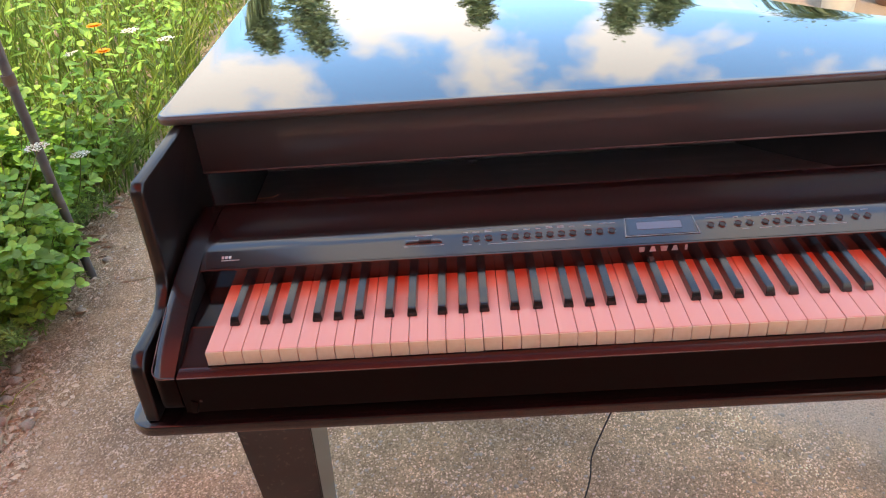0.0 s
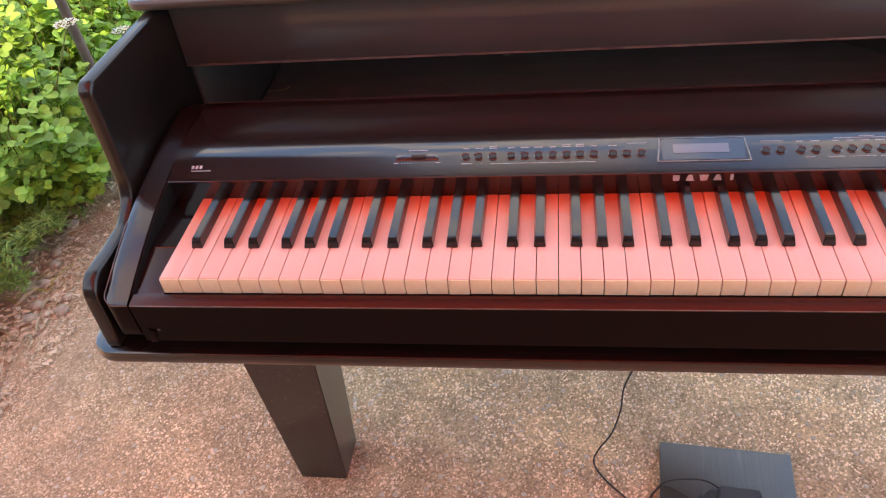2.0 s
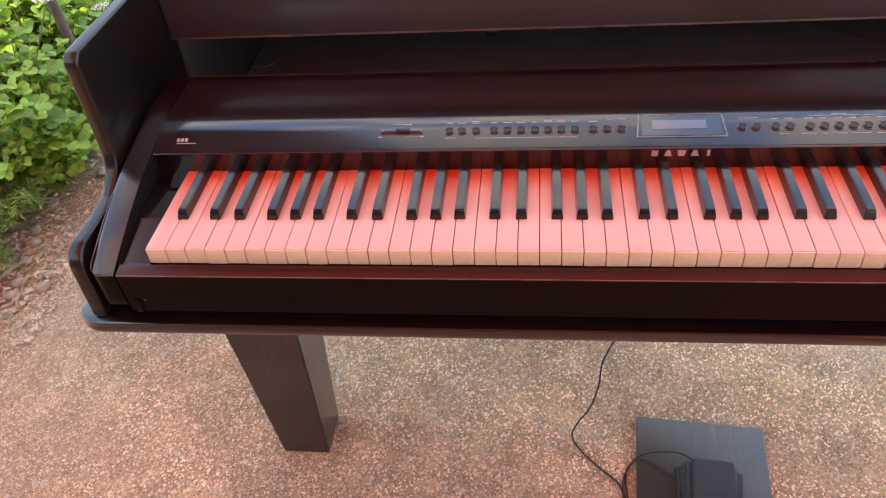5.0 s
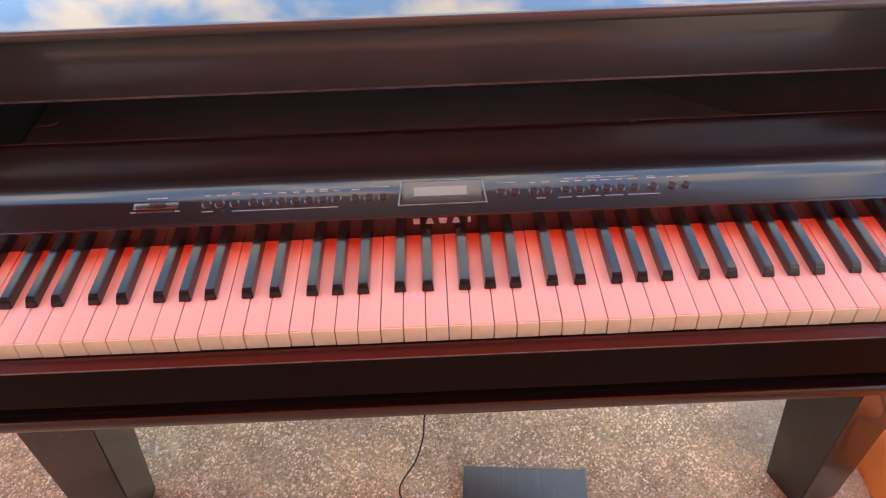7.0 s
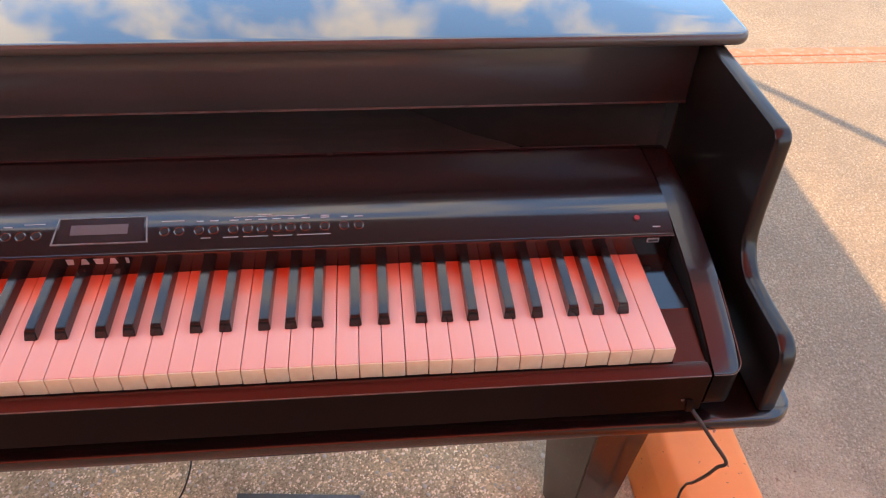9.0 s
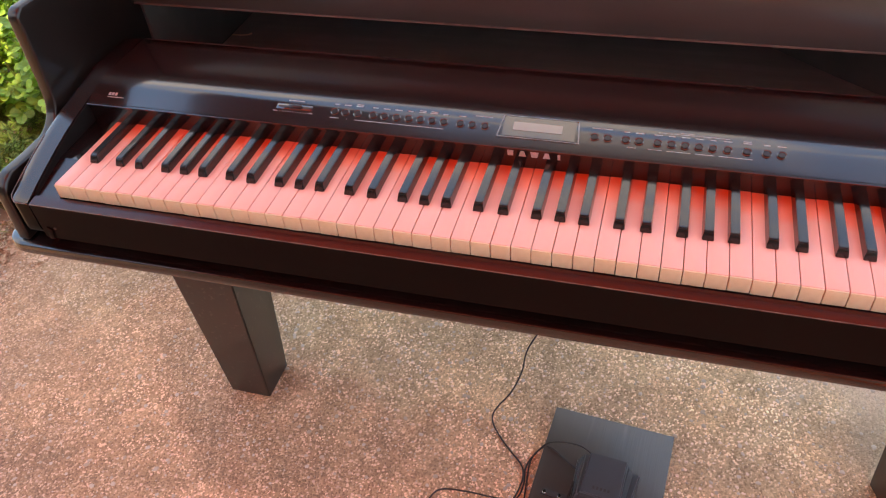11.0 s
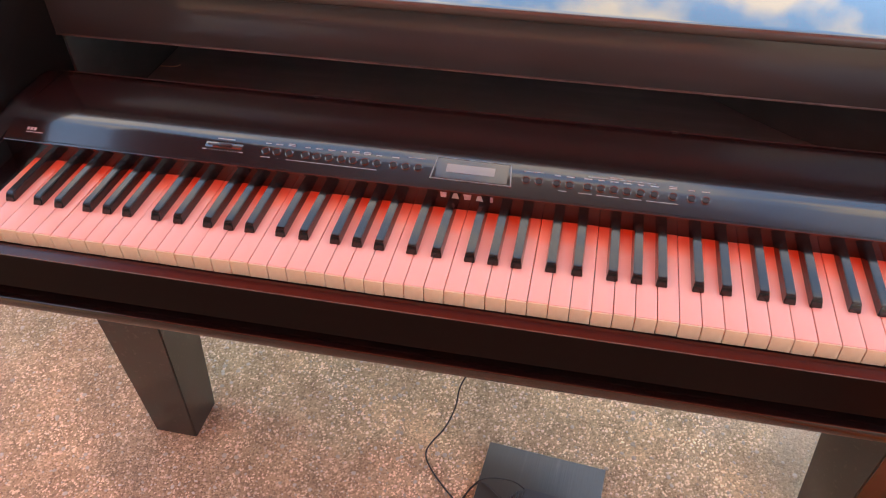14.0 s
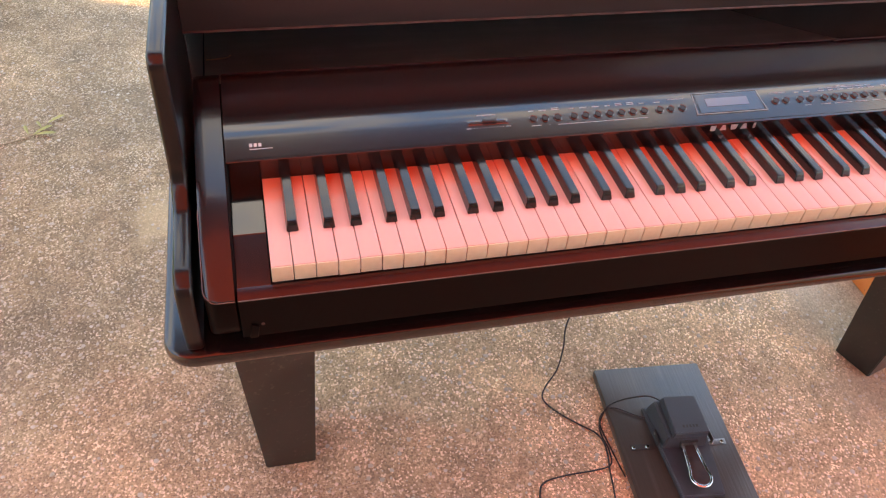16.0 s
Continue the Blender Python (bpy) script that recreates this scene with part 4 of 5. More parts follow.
for k in range(5):
    part("maker_bar", box(-0.015 + k * 0.0066, -0.0110 + k * 0.0066, -0.073, -0.067, 0.0598, 0.0602), M_RUBBER, pedal)

cord = thing("black_cord", "thin black cord running from the pedal over the asphalt", "cord", (0.517, 0.29, 0.0))
R = 0.0017


def cord_part(name, pts, r, parent, mat=M_RUBBER):
    o = Vector(parent.location)
    return part(name, tube([p - o for p in smooth_path(pts)], r), mat, parent, smooth=60)


cord_part("drop", [(0.68, 0.36, 0.612), (0.672, 0.40, 0.42), (0.630, 0.395, 0.27), (0.590, 0.372, 0.175), (0.567, 0.350, 0.128), (0.561, 0.328, 0.088), (0.545, 0.303, 0.050), (0.522, 0.290, 0.016), (0.512, 0.275, R), (0.518, 0.252, R),
                   (0.540, 0.223, R), (0.568, 0.195, R), (0.590, 0.174, R), (0.599, 0.150, R), (0.596, 0.120, R), (0.588, 0.090, R), (0.580, 0.050, R), (0.570, 0.01, R), (0.55, -0.06, R)], R, cord)
cord_part("loop", [(0.735, 0.172, 0.050), (0.722, 0.188, 0.058), (0.700, 0.200, 0.062), (0.676, 0.206, 0.056), (0.652, 0.214, 0.040), (0.632, 0.217, 0.022), (0.616, 0.205, 0.007), (0.604, 0.185, R), (0.600, 0.160, 2 * R),
                   (0.603, 0.130, R), (0.594, 0.100, R), (0.560, 0.094, R), (0.500, 0.094, R), (0.455, 0.088, R), (0.438, 0.066, R), (0.428, 0.02, R), (0.40, -0.08, R)], R, cord)
cord_part("strand", [(0.700, 0.172, 0.022), (0.672, 0.191, 0.021), (0.645, 0.210, 0.0205), (0.628, 0.214, 0.014), (0.612, 0.204, R), (0.606, 0.180, R), (0.607, 0.15, R), (0.610, 0.10, R), (0.612, 0.07, R)], 0.0016, cord)
R2 = 0.0023
mains = thing("power_cord", "black power cord hanging from the digital piano over the kerb", "cord", (1.25, -0.02, 0.64))
cord_part("lead", [(1.262, 0.03, 0.653), (1.252, -0.012, 0.652), (1.262, -0.029, 0.640), (1.283, -0.034, 0.608), (1.300, -0.033, 0.582), (1.311, -0.031, 0.562), (1.314, -0.026, 0.548), (1.318, -0.012, 0.522),
                   (1.340, 0.028, 0.44), (1.386, 0.108, 0.29), (1.420, 0.166, 0.190), (1.432, 0.186, 0.150), (1.430, 0.188, 0.130), (1.424, 0.178, 0.112), (1.424, 0.165, 0.108), (1.418, 0.158, 0.098), (1.404, 0.162, 0.070),
                   (1.386, 0.172, 0.030), (1.372, 0.178, 0.006), (1.364, 0.164, R2), (1.361, 0.140, R2), (1.363, 0.100, R2), (1.359, 0.070, R2), (1.345, 0.04, R2), (1.335, -0.06, R2)], R2, mains)
fb = tube([Vector((1.3615, 0.082, 0.007)) - mains.location, Vector((1.358, 0.060, 0.007)) - mains.location], 0.007, 14)
part("ferrite", fb, M_RUBBER, mains)

# ---- garden bed, plants and litter ----
def stuff(name, verts, faces, mat, label, category, parent=None):
    me = bpy.data.meshes.new(name)
    me.from_pydata(verts, [], faces)
    me.materials.append(mat)
    ob = new(name, me)
    if parent:
        ob.parent = parent
        return ob
    return tagged(ob, label, category, kind="stuff")


def leaf_into(verts, faces, at, way, up, length, width, fold=0.25, tip=0.12):
    """A folded leaf blade from its stalk at a place, along a way, with its face towards up."""
    way = way.normalized()
    side = way.cross(up)
    side = side.normalized() if side.length > 1e-4 else Vector((1, 0, 0))
    nor = side.cross(way)
    k = len(verts)
    for u, v in ((0, 0), (0.45, -0.42), (0.82, -0.46), (1.0, 0.0), (0.82, 0.46), (0.45, 0.42)):
        verts.append(tuple(at + way * (u * length) + side * (v * width) + nor * (abs(v) * width * fold - tip * length * u * u)))
    faces += [(k, k + 1, k + 2, k + 3), (k, k + 3, k + 4, k + 5)]


LEAFLET = ((0.14, 0.20), (0.36, 0.40), (0.62, 0.50), (0.84, 0.42), (0.97, 0.20))


def leaflet_into(verts, faces, at, way, up, length, width, fold, tip):
    """A rounded leaflet, broadest past its middle, folded along its midrib and bent down towards its tip."""
    way = way.normalized()
    side = way.cross(up)
    side = side.normalized() if side.length > 1e-4 else Vector((1, 0, 0))
    nor = side.cross(way)
    k = len(verts)
    for u, v in ((0, 0), *[(u, 0) for u, _ in LEAFLET], *[(u, -v) for u, v in LEAFLET], *LEAFLET):
        verts.append(tuple(at + way * (u * length) + side * (v * width) + nor * (abs(v) * width * fold - tip * length * u * u)))
    for first in (6, 11):
        faces.append((k, k + 1, k + first))
        faces += [(k + 1 + i, k + 2 + i, k + first + 1 + i, k + first + i) for i in range(4)]


def blade_into(verts, faces, at, lean, height, width, r):
    """A grass blade that bends over towards its tip."""
    a = r.uniform(0, 2 * math.pi)
    side = Vector((math.cos(a), math.sin(a), 0)) * width / 2
    k = len(verts)
    for t, w in ((0, 1), (0.4, 0.9), (0.75, 0.6), (1.0, 0.06)):
        p = at + Vector((lean.x * t * t, lean.y * t * t, height * (t - 0.18 * t * t * lean.length / max(height, 0.01))))
        verts += [tuple(p - side * w), tuple(p + side * w)]
    faces += [(k + 2 * i, k + 2 * i + 1, k + 2 * i + 3, k + 2 * i + 2) for i in range(3)]


def bed_edge(y):
    """Where the planted strip ends and the path begins."""
    return -0.95 - 0.045 * max(0.0, y - 1.9) ** 1.3 + 0.05 * math.sin(3.1 * y) + 0.03 * math.sin(9.7 * y + 1)


def bed_z(x, y):
    """Height of the soil at a place, or of the path beside it."""
    d = bed_edge(y) - 0.02 - x
    return 0.0 if d < 0 else 0.003 + 0.03 * min(1, d * 3) + 0.012 * noise.noise(Vector((d * 6, y * 6, 0))) * min(1, d * 8)


bm = bmesh.new()
cols = [[bm.verts.new((bed_edge(y) - 0.02 - d, y, 0.003 + 0.03 * min(1, d * 3) + 0.012 * noise.noise(Vector((d * 6, y * 6, 0))) * min(1, d * 8)))
         for d in (0, 0.03, 0.08, 0.15, 0.25, 0.4, 0.6, 1.0, 2.0, 4.0)] for y in [-0.5 + 0.1 * i for i in range(100)]]
for a, b in zip(cols, cols[1:]):
    for i in range(len(a) - 1):
        bm.faces.new((a[i], a[i + 1], b[i + 1], b[i]))
tagged(new("garden_bed", mesh_of(bm, "garden_bed", M_SOIL, 60)), "brown garden soil along the asphalt path", "soil", kind="structure")


def leafy_plant(x, y, radius, height, count, seed):
    r = random.Random(seed)
    plant = thing("leafy_plant", "bushy green plant with rounded three-part leaves", "plant", (x, y, 0.0), group="leafy plants along the path")
    verts, faces, stems = [], [], bmesh.new()
    for s in range(int(count / 7)):
        a, d = r.uniform(0, 2 * math.pi), radius * math.sqrt(r.random())
        tall = height * (1 - 0.55 * (d / radius) ** 2) * r.uniform(0.65, 1.05)
        top = Vector((d * math.cos(a), d * math.sin(a), tall))
        root = Vector((0.35 * d * math.cos(a), 0.35 * d * math.sin(a), 0.0))
        mid = (root + top) / 2 + Vector((r.uniform(-0.03, 0.03), r.uniform(-0.03, 0.03), 0.04))
        tube([root, mid, top], 0.0028, 5, 0.0013, stems)
        for _ in range(11):
            t = r.uniform(0.25, 1.0)
            p = root.lerp(mid, t * 2) if t < 0.5 else mid.lerp(top, t * 2 - 1)
            out = Vector((math.cos(a) + r.uniform(-1.2, 1.2), math.sin(a) + r.uniform(-1.2, 1.2), r.uniform(-0.1, 0.5))).normalized()
            p = p + out * r.uniform(0.02, 0.06)
            up = (Vector((0, 0, 1)) + 0.6 * out + Vector((r.uniform(-0.4, 0.4), r.uniform(-0.4, 0.4), 0))).normalized()
            size = r.uniform(0.020, 0.042)
            for turn in (-75, 0, 75):
                w = Matrix.Rotation(radians(turn + r.uniform(-12, 12)), 3, up) @ out
                leaflet_into(verts, faces, p, w, up, size * (1.1 if turn == 0 else 0.95), size * 0.80, r.uniform(0.05, 0.45), r.uniform(0.05, 0.35))
    part("stalk", stems, M_STEM, plant, smooth=60)
    stuff("leaves", verts, faces, M_LEAF, "", "", plant)
    return plant


for n, (x, y, rad, h, c) in enumerate(((-1.03, 1.11, 0.22, 0.47, 640), (-1.22, 1.45, 0.27, 0.60, 520), (-1.50, 1.12, 0.30, 0.62, 620), (-1.58, 1.55, 0.30, 0.70, 420),
                                       (-1.20, 1.82, 0.24, 0.50, 320), (-1.42, 0.82, 0.24, 0.50, 420))):
    leafy_plant(x, y, rad, h, c, 20 + n)


def feathery_plant(x, y, radius, height, count, seed):
    r = random.Random(seed)
    plant = thing("feathery_plant", "low feathery green wild plant at the path's edge", "plant", (x, y, 0.0), group="feathery plants along the path")
    verts, faces, stems = [], [], bmesh.new()
    for s in range(count):
        a, reach = r.uniform(0, 2 * math.pi), radius * r.uniform(0.5, 1.1)
        out = Vector((math.cos(a), math.sin(a), 0))
        tall = height * r.uniform(0.4, 1.0)
        line = [Vector((0, 0, 0)), out * reach * 0.35 + Vector((0, 0, tall * 0.7)), out * reach * 0.75 + Vector((0, 0, tall)), out * reach + Vector((0, 0, tall * 0.85))]
        line = smooth_path(line, 4)
        tube(line, 0.0016, 4, 0.0006, stems)
        for p in line[3:]:
            for k in range(7):
                w = Vector((r.uniform(-1, 1), r.uniform(-1, 1), r.uniform(-0.3, 0.6)))
                leaf_into(verts, faces, p, w, Vector((0, 0, 1)), r.uniform(0.015, 0.035), 0.005, 0.2, 0.1)
    part("stalk", stems, M_STEM, plant, smooth=60)
    stuff("leaves", verts, faces, M_FERN, "", "", plant)


for n, (x, y, rad, h, c) in enumerate(((-1.12, 0.80, 0.20, 0.20, 30), (-1.02, 1.00, 0.13, 0.12, 22), (-1.25, 0.62, 0.22, 0.24, 30), (-1.00, 1.30, 0.12, 0.10, 18),
                                       (-1.03, 1.66, 0.14, 0.13, 18), (-1.06, 2.05, 0.16, 0.18, 20), (-1.38, 0.55, 0.22, 0.30, 26), (-1.00, 0.86, 0.13, 0.13, 26), (-1.01, 0.70, 0.14, 0.14, 26), (-1.03, 0.54, 0.15, 0.16, 24), (-0.98, 1.14, 0.10, 0.10, 20), (-1.12, 0.40, 0.20, 0.20, 24))):
    feathery_plant(x, y, rad, h, c, 60 + n)

r = random.Random(11)
verts, faces = [], []
for _ in range(6500):
    y = 1.75 + 6.0 * r.random() ** 1.5
    x = bed_edge(y) - 0.02 - 3.2 * r.random() ** 1.5
    h = r.uniform(0.25, 0.8) * (0.45 + 0.55 * min(1, (bed_edge(y) - x) * 2.2)) * (1 + 0.06 * y)
    blade_into(verts, faces, Vector((x, y, 0.0)), Vector((r.uniform(-0.3, 0.3), r.uniform(-0.3, 0.3), 0)), h, r.uniform(0.004, 0.012), r)
stuff("meadow_grass", verts, faces, M_GRASS, "tall bright green meadow grass", "grass")
verts, faces = [], []
for _ in range(9000):
    y = 1.75 + 5.5 * r.random() ** 1.4
    x = bed_edge(y) - 0.05 - 3.2 * r.random() ** 1.4
    z = r.uniform(0.1, 0.75) * (0.5 + 0.5 * min(1, (bed_edge(y) - x) * 2.0)) * (1 + 0.05 * y)
    w = Vector((r.uniform(-1, 1), r.uniform(-1, 1), r.uniform(-0.4, 0.6)))
    leaf_into(verts, faces, Vector((x, y, z)), w, Vector((r.uniform(-0.5, 0.5), r.uniform(-0.8, 0.2), 1)), r.uniform(0.025, 0.075), r.uniform(0.012, 0.036), 0.2, 0.25)
stuff("meadow_leaves", verts, faces, M_LEAF, "mixed leaves of wild meadow plants", "plants")
verts, faces = [], []
for _ in range(900):
    y = 0.5 + 4.5 * r.random()
    x = bed_edge(y) + r.uniform(-0.7, 0.02)
    blade_into(verts, faces, Vector((x, y, bed_z(x, y))), Vector((r.uniform(-0.16, 0.16), r.uniform(-0.16, 0.16), 0)), r.uniform(0.02, 0.10), 0.004, r)
stuff("short_grass", verts, faces, M_GRASS, "short grass tufts at the path's edge", "grass")


def umbel(x, y, z, size, seed):
    """A flat-topped white flower head of many florets on rays."""
    r = random.Random(seed)
    f = thing("white_umbel_flower", "white flat-topped wild flower on a thin stalk", "flower", (x, y, 0.0), group="white wild flowers")
    lean = Vector((r.uniform(-0.05, 0.05), r.uniform(-0.05, 0.05), 0))
    part("stalk", tube(smooth_path([Vector((-0.16, 0.02, 0)), Vector((-0.09, 0.01, z * 0.5)) + lean, Vector((0, 0, z - 0.1 * size))], 4), 0.0025, 6, 0.0016), M_STEM, f, smooth=60)
    rays, head = bmesh.new(), bmesh.new()
    for k in range(34):
        a, d = k * 2.4, size * math.sqrt((k + 0.5) / 34)
        tip = Vector((d * math.cos(a), d * math.sin(a), z + 0.25 * size - 0.12 * d))
        tube([Vector((0, 0, z - 0.2 * size)), tip], 0.0006, 3, 0.0004, rays)
        for _ in range(3):
            q = tip + Vector((r.uniform(-1, 1), r.uniform(-1, 1), r.uniform(-0.2, 0.4))) * size * 0.12
            bmesh.ops.create_icosphere(head, subdivisions=1, radius=size * r.uniform(0.06, 0.1), matrix=Matrix.Translation(q) @ Matrix.Diagonal((1, 1, 0.6, 1)))
    part("rays", rays, M_STEM, f, smooth=60)
    part("flower_head", head, M_WHITE, f, "creamy white florets", smooth=60)


def marigold(x, y, z, seed):
    r = random.Random(seed)
    f = thing("orange_flower", "bright orange daisy-like flower in the meadow", "flower", (x, y, 0.0), group="orange flowers")
    part("stalk", tube([Vector((0, 0, 0)), Vector((0.01, 0, z * 0.5)), Vector((0, 0, z))], 0.003, 6, 0.002), M_STEM, f, smooth=60)
    verts, faces = [], []
    for ring, n, l in ((0, 14, 0.030), (1, 11, 0.022)):
        for k in range(n):
            a = 2 * math.pi * k / n + ring * 0.2
            leaf_into(verts, faces, Vector((0, 0, z)), Vector((math.cos(a), math.sin(a), 0.15 + 0.3 * ring)), Vector((0, 0, 1)), l, l * 0.42, 0.2, 0.1)
    stuff("petals", verts, faces, M_ORANGE, "", "", f)
    part("flower_centre", disc(0, 0, z - 0.001, 0.008, 0.006, 10, 0.005), M_ORANGE, f)


for k, (x, y, z, size) in enumerate(((-0.828, 1.203, 0.513, 0.032), (-0.93, 0.805, 0.495, 0.042), (-0.93, 1.60, 0.31, 0.030), (-0.90, 2.20, 0.544, 0.034), (-0.92, 2.60, 0.39, 0.036), (-1.14, 2.20, 0.47, 0.034),
                                     (-1.30, 2.80, 0.62, 0.035), (-1.45, 2.40, 0.70, 0.035))):
    umbel(x, y, z, size, 200 + k)
marigold(-0.985, 2.10, 0.60, 1)
marigold(-0.979, 2.10, 0.505, 2)

post = thing("metal_stake", "weathered dark metal stake standing in the garden bed", "stake", (-0.885, 1.33, 0.0))
part("pole", tube([Vector((0.004, 0, 0)), Vector((-0.012, 0, 0.3)), Vector((-0.022, 0, 0.62)), Vector((-0.03, 0, 1.25))], 0.014, 10), M_POST, post, smooth=60)
part("collar", tube([Vector((-0.0235, 0, 0.655)), Vector((-0.0245, 0, 0.685))], 0.0185, 12), M_BARK, post, smooth=60)

# litter along the edge
verts, faces = [], []
for _ in range(4800):
    y = 0.30 + 3.4 * r.random() ** 1.35
    x = bed_edge(y) + min(r.gauss(0.0, 0.09), 0.17)
    s = r.uniform(0.004, 0.021)
    a = r.uniform(0, 2 * math.pi)
    leaf_into(verts, faces, Vector((x, y, bed_z(x, y) + 0.004 + r.uniform(0, 0.008))), Vector((math.cos(a), math.sin(a), r.uniform(-0.1, 0.25))), Vector((r.uniform(-0.4, 0.4), r.uniform(-0.4, 0.4), 1)), s, s * r.uniform(0.3, 0.7), 0.5, 0.1)
stuff("leaf_litter", verts, faces, M_LITTER, "dry brown leaf litter along the path", "litter")
verts, faces = [], []
for _ in range(190):
    y = 0.35 + 3.0 * r.random()
    x = bed_edge(y) + min(r.gauss(-0.03, 0.10), 0.10)
    a, l, w = r.uniform(0, 2 * math.pi), r.uniform(0.02, 0.10), r.uniform(0.0008, 0.0019)
    d, k = Vector((math.cos(a), math.sin(a), 0)), len(verts)
    side = Vector((-d.y, d.x, 0)) * w
    p = Vector((x, y, bed_z(x, y) + 0.004 + r.uniform(0, 0.008)))
    for t, lift in ((-0.5, 0), (0, 0.006), (0.5, 0.002)):
        c = p + d * (l * t) + side * r.uniform(-2, 2)
        verts += [tuple(c - side), tuple(c + side), tuple(c + Vector((0, 0, w * 1.6 + lift)))]
    for b in (0, 3):
        for i in range(3):
            j = (i + 1) % 3
            faces.append((k + b + i, k + b + j, k + b + 3 + j, k + b + 3 + i))
stuff("twigs", verts, faces, M_STRAW, "dry straw and twigs scattered along the path", "twigs")


def stone_mesh(seed, mat):
    r = random.Random(seed)
    bm = bmesh.new()
    bmesh.ops.create_icosphere(bm, subdivisions=2, radius=1.0)
    for v in bm.verts:
        v.co *= 1 + 0.35 * noise.noise(v.co * 1.3 + Vector((seed, 0, 0)))
        v.co.z *= 0.62
    return mesh_of(bm, "stone", mat, 180)


stones = [stone_mesh(k, M_STONE) for k in range(4)]
for k in range(46):
    y = 0.45 + 2.2 * r.random()
    x = bed_edge(y) + r.gauss(0.02, 0.05)
    s = r.uniform(0.006, 0.021)
    o = tagged(new("stone", stones[k % 4]), "small pale stone lying at the path's edge", "stone", group="stones along the path")
    o.matrix_world = Matrix.Translation((x, y, bed_z(x, y) + s * 0.4)) @ Matrix.Rotation(r.uniform(0, 6.28), 4, "Z") @ Matrix.Scale(s, 4)


def pebble_into(verts, faces, x, y, r, sides, rnd):
    """A worn stone set in the surface: an uneven outline with a flattened top."""
    k, a, long = len(verts), rnd.uniform(0, 6.28), rnd.uniform(0.6, 1.0)
    ca, sa = math.cos(a), math.sin(a)
    for scale, z in ((1.0, -0.0004), (0.78, 0.22 * r), (0.40, 0.34 * r)):
        for i in range(sides):
            b, q = 2 * math.pi * i / sides, r * scale * rnd.uniform(0.8, 1.15)
            u, v = q * math.cos(b), q * math.sin(b) * long
            verts.append((x + u * ca - v * sa, y + u * sa + v * ca, z))
    for row in (0, sides):
        faces += [(k + row + i, k + row + (i + 1) % sides, k + row + sides + (i + 1) % sides, k + row + sides + i) for i in range(sides)]
    faces.append(tuple(k + 2 * sides + i for i in range(sides)))


peb_v, peb_f = [], []
while len(peb_v) < 7500 * 18:
    x, y = r.uniform(-0.95, 1.37), -0.55 + 2.3 * r.random()
    if x < bed_edge(y) + 0.05 or noise.noise(Vector((x * 2.1, y * 2.1, 4))) + 0.25 < r.uniform(-0.5, 0.5):
        continue
    pebble_into(peb_v, peb_f, x, y, 0.0018 + 0.0046 * r.random() ** 2.2, 6, r)
stuff("asphalt_stones", peb_v, peb_f, M_GRIT, "pale rounded stones showing in the worn asphalt", "stones")
grit_v, grit_f = [], []
for _ in range(15000):
    x, y = r.uniform(-1.0, 2.4), -0.5 + 2.4 * r.random()
    if 1.37 < x < 1.66:
        continue
    s = r.uniform(0.0010, 0.0024)
    k, a = len(grit_v), r.uniform(0, 6.28)
    for i in range(4):
        grit_v.append((x + s * math.cos(a + i * 1.57) * r.uniform(0.7, 1.3), y + s * math.sin(a + i * 1.57) * r.uniform(0.7, 1.3), -0.0002))
    grit_v.append((x, y, s * 0.6))
    grit_f += [(k, k + 1, k + 4), (k + 1, k + 2, k + 4), (k + 2, k + 3, k + 4), (k + 3, k, k + 4)]
stuff("loose_grit", grit_v, grit_f, M_GRIT, "pale loose grit scattered on the asphalt", "grit")

crumb_v, crumb_f = [], []
for _ in range(700):
    x, y = 1.66 + 1.0 * r.random() ** 1.4, r.uniform(-0.4, 1.7)
    s = r.uniform(0.0015, 0.0052)
    k, a = len(crumb_v), r.uniform(0, 6.28)
    for i in range(4):
        crumb_v.append((x + s * math.cos(a + i * 1.57) * r.uniform(0.6, 1.3), y + s * math.sin(a + i * 1.57) * r.uniform(0.6, 1.3), 0.0002))
    crumb_v.append((x, y, s * 0.8))
    crumb_f += [(k, k + 1, k + 4), (k + 1, k + 2, k + 4), (k + 2, k + 3, k + 4), (k + 3, k, k + 4)]
stuff("soil_crumbs", crumb_v, crumb_f, M_SOIL, "dark soil crumbs scattered beside the kerb", "crumbs")

sprig = thing("fallen_sprig", "wilted yellow-green sprig lying on the asphalt", "sprig", (-0.60, 1.345, 0.0))
part("stem", tube(smooth_path([Vector((-0.17, -0.06, 0.004)), Vector((-0.08, -0.04, 0.005)), Vector((0, 0, 0.005)), Vector((0.03, 0.05, 0.006))], 5), 0.0022, 6, 0.0012), M_STRAW, sprig, smooth=60)
verts, faces = [], []
for at, way, l in (((0, 0, 0.006), (0.7, 0.5, 0.1), 0.085), ((0, 0, 0.006), (1, -0.05, 0.1), 0.09), ((-0.01, 0, 0.006), (-0.3, 0.8, 0.2), 0.06), ((0.03, 0.05, 0.006), (0.8, 0.6, 0.1), 0.08), ((0.02, 0.03, 0.006), (-0.4, 0.7, 0.1), 0.05)):
    leaf_into(verts, faces, Vector(at), Vector(way), Vector((0, 0, 1)), 0.68 * l, l * 0.17, 0.4, 0.05)
stuff("leaves", verts, faces, M_WILT, "", "", sprig)

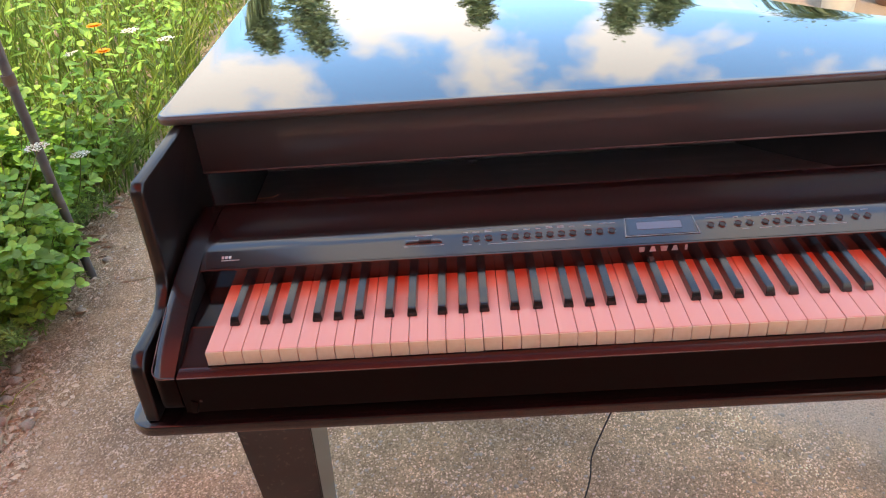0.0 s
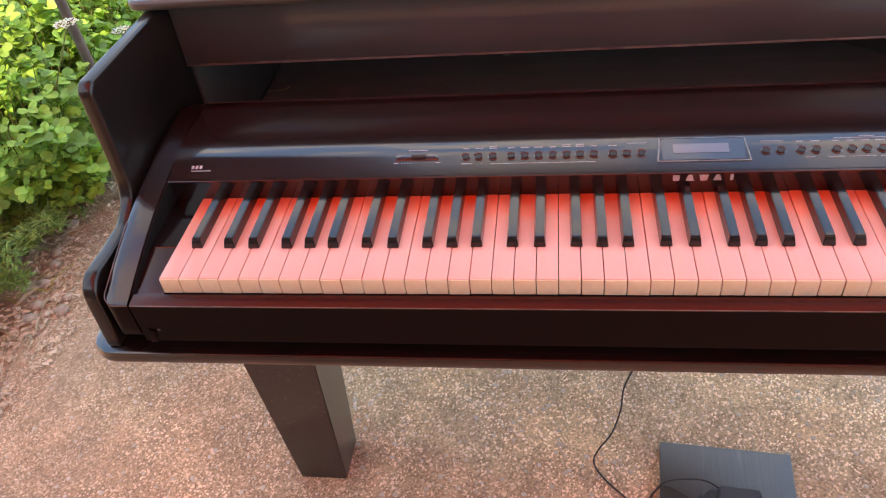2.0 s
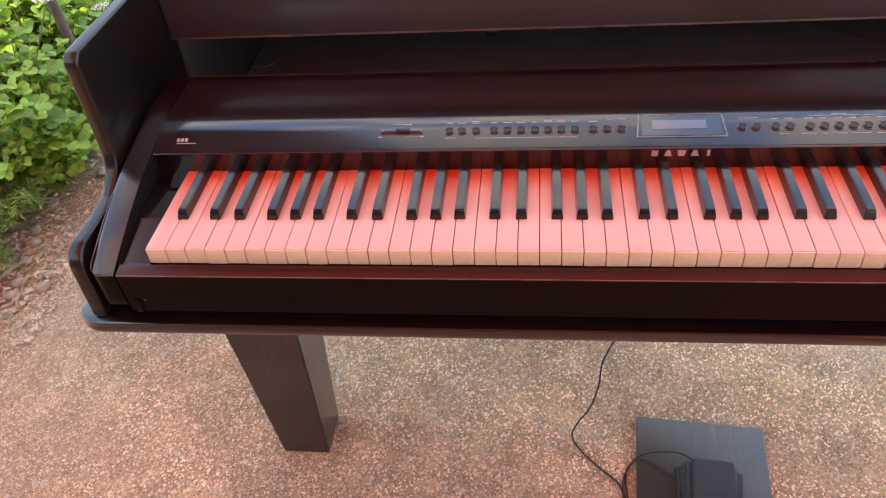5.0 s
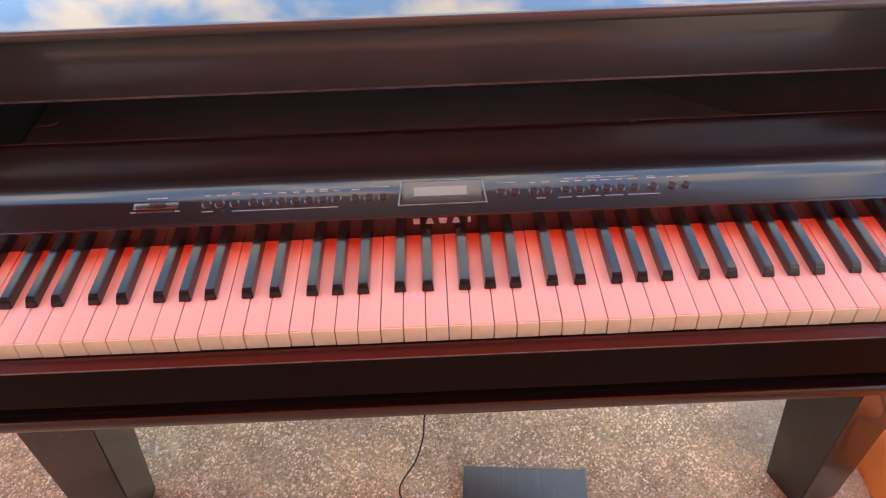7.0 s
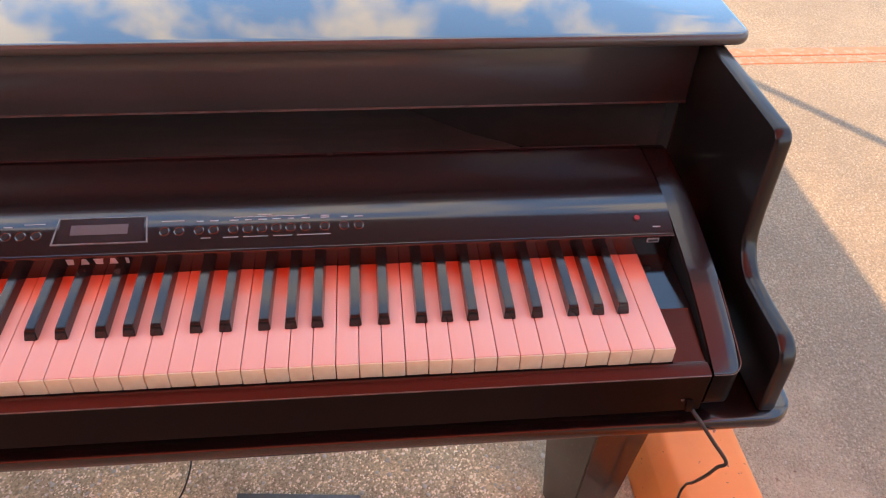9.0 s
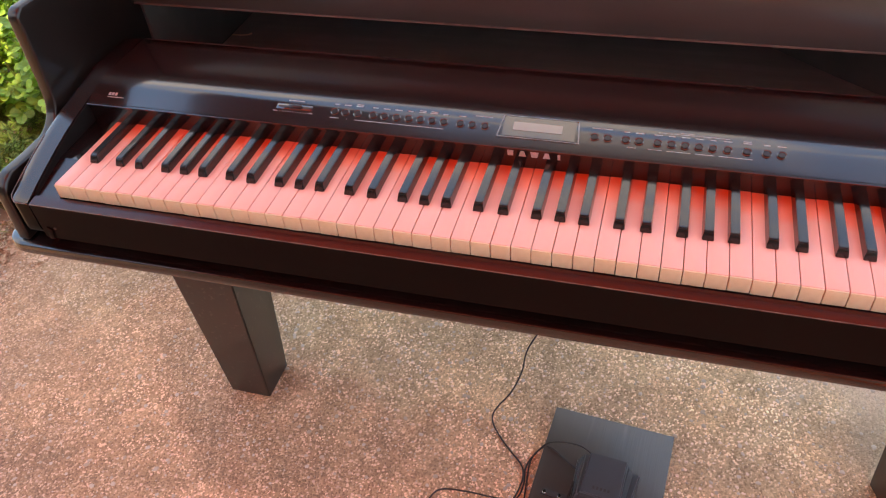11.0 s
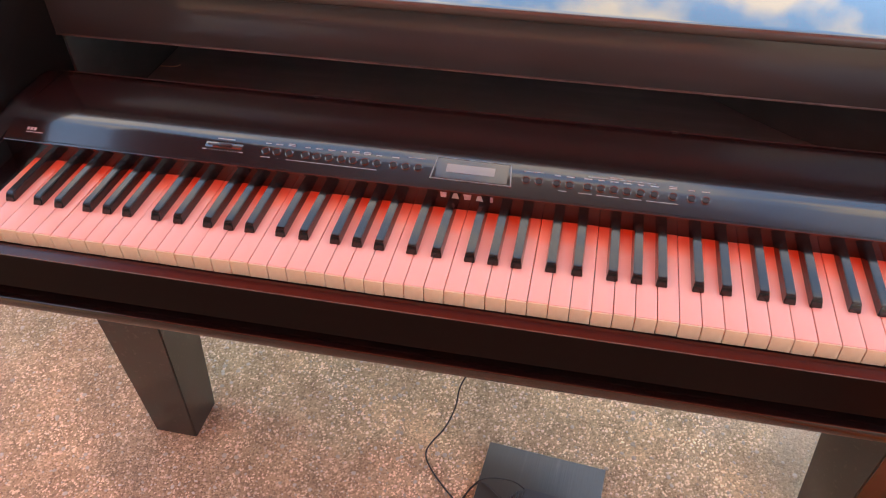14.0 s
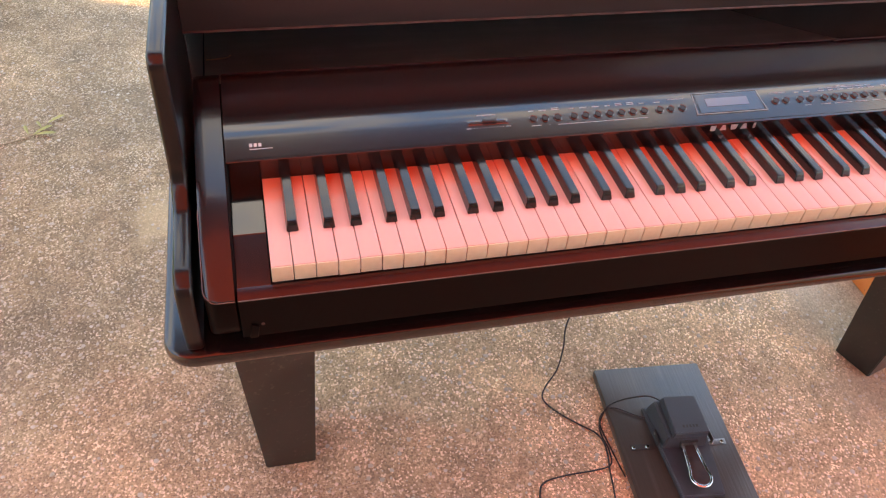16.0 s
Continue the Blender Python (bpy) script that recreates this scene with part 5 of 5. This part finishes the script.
# ---- far things ----
def tree(x, y, height, width, seed, leaves=5200):
    r = random.Random(seed)
    t = thing("tree", "slender green broadleaf tree far behind the piano", "tree", (x, y, 0.0), group="trees in the distance")
    trunk = tube(smooth_path([Vector((0, 0, 0)), Vector((0.1, 0.05, height * 0.4)), Vector((-0.05, 0, height * 0.75)), Vector((0, 0, height * 0.97))], 4), 0.18, 9, 0.02)
    verts, faces = [], []
    for k in range(16):
        z = height * (0.08 + 0.87 * k / 16)
        a, reach = k * 2.4, width * (1 - 0.75 * (z / height) ** 2) * r.uniform(0.7, 1.1)
        tip = Vector((reach * math.cos(a), reach * math.sin(a), z + 0.6 * reach))
        tube([Vector((0, 0, z * 0.9)), tip * 0.5 + Vector((0, 0, z * 0.48)), tip], 0.05, 5, 0.012, trunk)
        for _ in range(leaves // 16):
            f = r.uniform(0.0, 1.1)
            c = Vector((0, 0, z * 0.9)).lerp(tip, f) + Vector((r.gauss(0, 0.3), r.gauss(0, 0.3), r.gauss(0, 0.7))) * width * 0.6
            leaf_into(verts, faces, c, Vector((r.uniform(-1, 1), r.uniform(-1, 1), r.uniform(-1, 0.5))), Vector((r.uniform(-1, 1), r.uniform(-1, 1), 1)), r.uniform(0.12, 0.30), r.uniform(0.08, 0.17))
    part("trunk", trunk, M_BARK, t, smooth=60)
    stuff("crown", verts, faces, M_TREE, "", "", t)


for n, (x, y, h, w) in enumerate(((-3.9, 20.0, 7.8, 0.75), (-5.6, 21.0, 7.4, 0.7), (0.9, 22.0, 6.9, 0.6), (4.9, 20.0, 7.6, 0.75), (6.3, 21.0, 7.3, 0.7), (-9.0, 19.0, 6.5, 1.6), (11.0, 22.0, 6.0, 1.6), (-13.0, 17.0, 7.5, 1.8))):
    tree(x, y, h, w, 90 + n)

bucket = thing("cream_bucket", "cream plastic bucket standing on the asphalt", "bucket", (2.50, 3.66, 0.0))
prof = [(0.001, 0.0), (0.085, 0.0), (0.10, 0.30), (0.106, 0.30), (0.106, 0.312), (0.096, 0.312), (0.082, 0.01), (0.001, 0.01)]
bm = bmesh.new()
rings = [[bm.verts.new((q * math.cos(2 * math.pi * k / 24), q * math.sin(2 * math.pi * k / 24), z)) for k in range(24)] for q, z in prof]
for a, b in zip(rings, rings[1:]):
    for k in range(24):
        bm.faces.new((a[k], a[(k + 1) % 24], b[(k + 1) % 24], b[k]))
part("bucket_body", bm, M_CREAM, bucket)
part("handle", tube(smooth_path([Vector((-0.106, 0, 0.29)), Vector((-0.08, 0.06, 0.20)), Vector((0.0, 0.105, 0.17)), Vector((0.08, 0.06, 0.20)), Vector((0.106, 0, 0.29))], 5), 0.003, 6), M_STEEL, bucket, smooth=60)
pot = thing("flower_pot", "brown terracotta flower pot standing on the asphalt", "pot", (2.86, 3.72, 0.0))
part("pot_body", disc(0, 0, 0.0, 0.11, 0.24, 24, 0.15, 0.004), M_TERRA, pot)
part("pot_rim", disc(0, 0, 0.235, 0.165, 0.05, 24, 0.165, 0.005), M_TERRA, pot)

# Out of view; added only for the thin slanting shadow it casts.
stay = thing("shadow_wire", "unseen slanting wire added to cast a thin shadow on the asphalt", "wire", (3.45, 0.08, 0.0))
part("wire", tube([Vector((0, 0, 0)), Vector((2.155 - 3.45, 0.735 - 0.08, 2.5))], 0.020, 8), M_POST, stay, smooth=60)
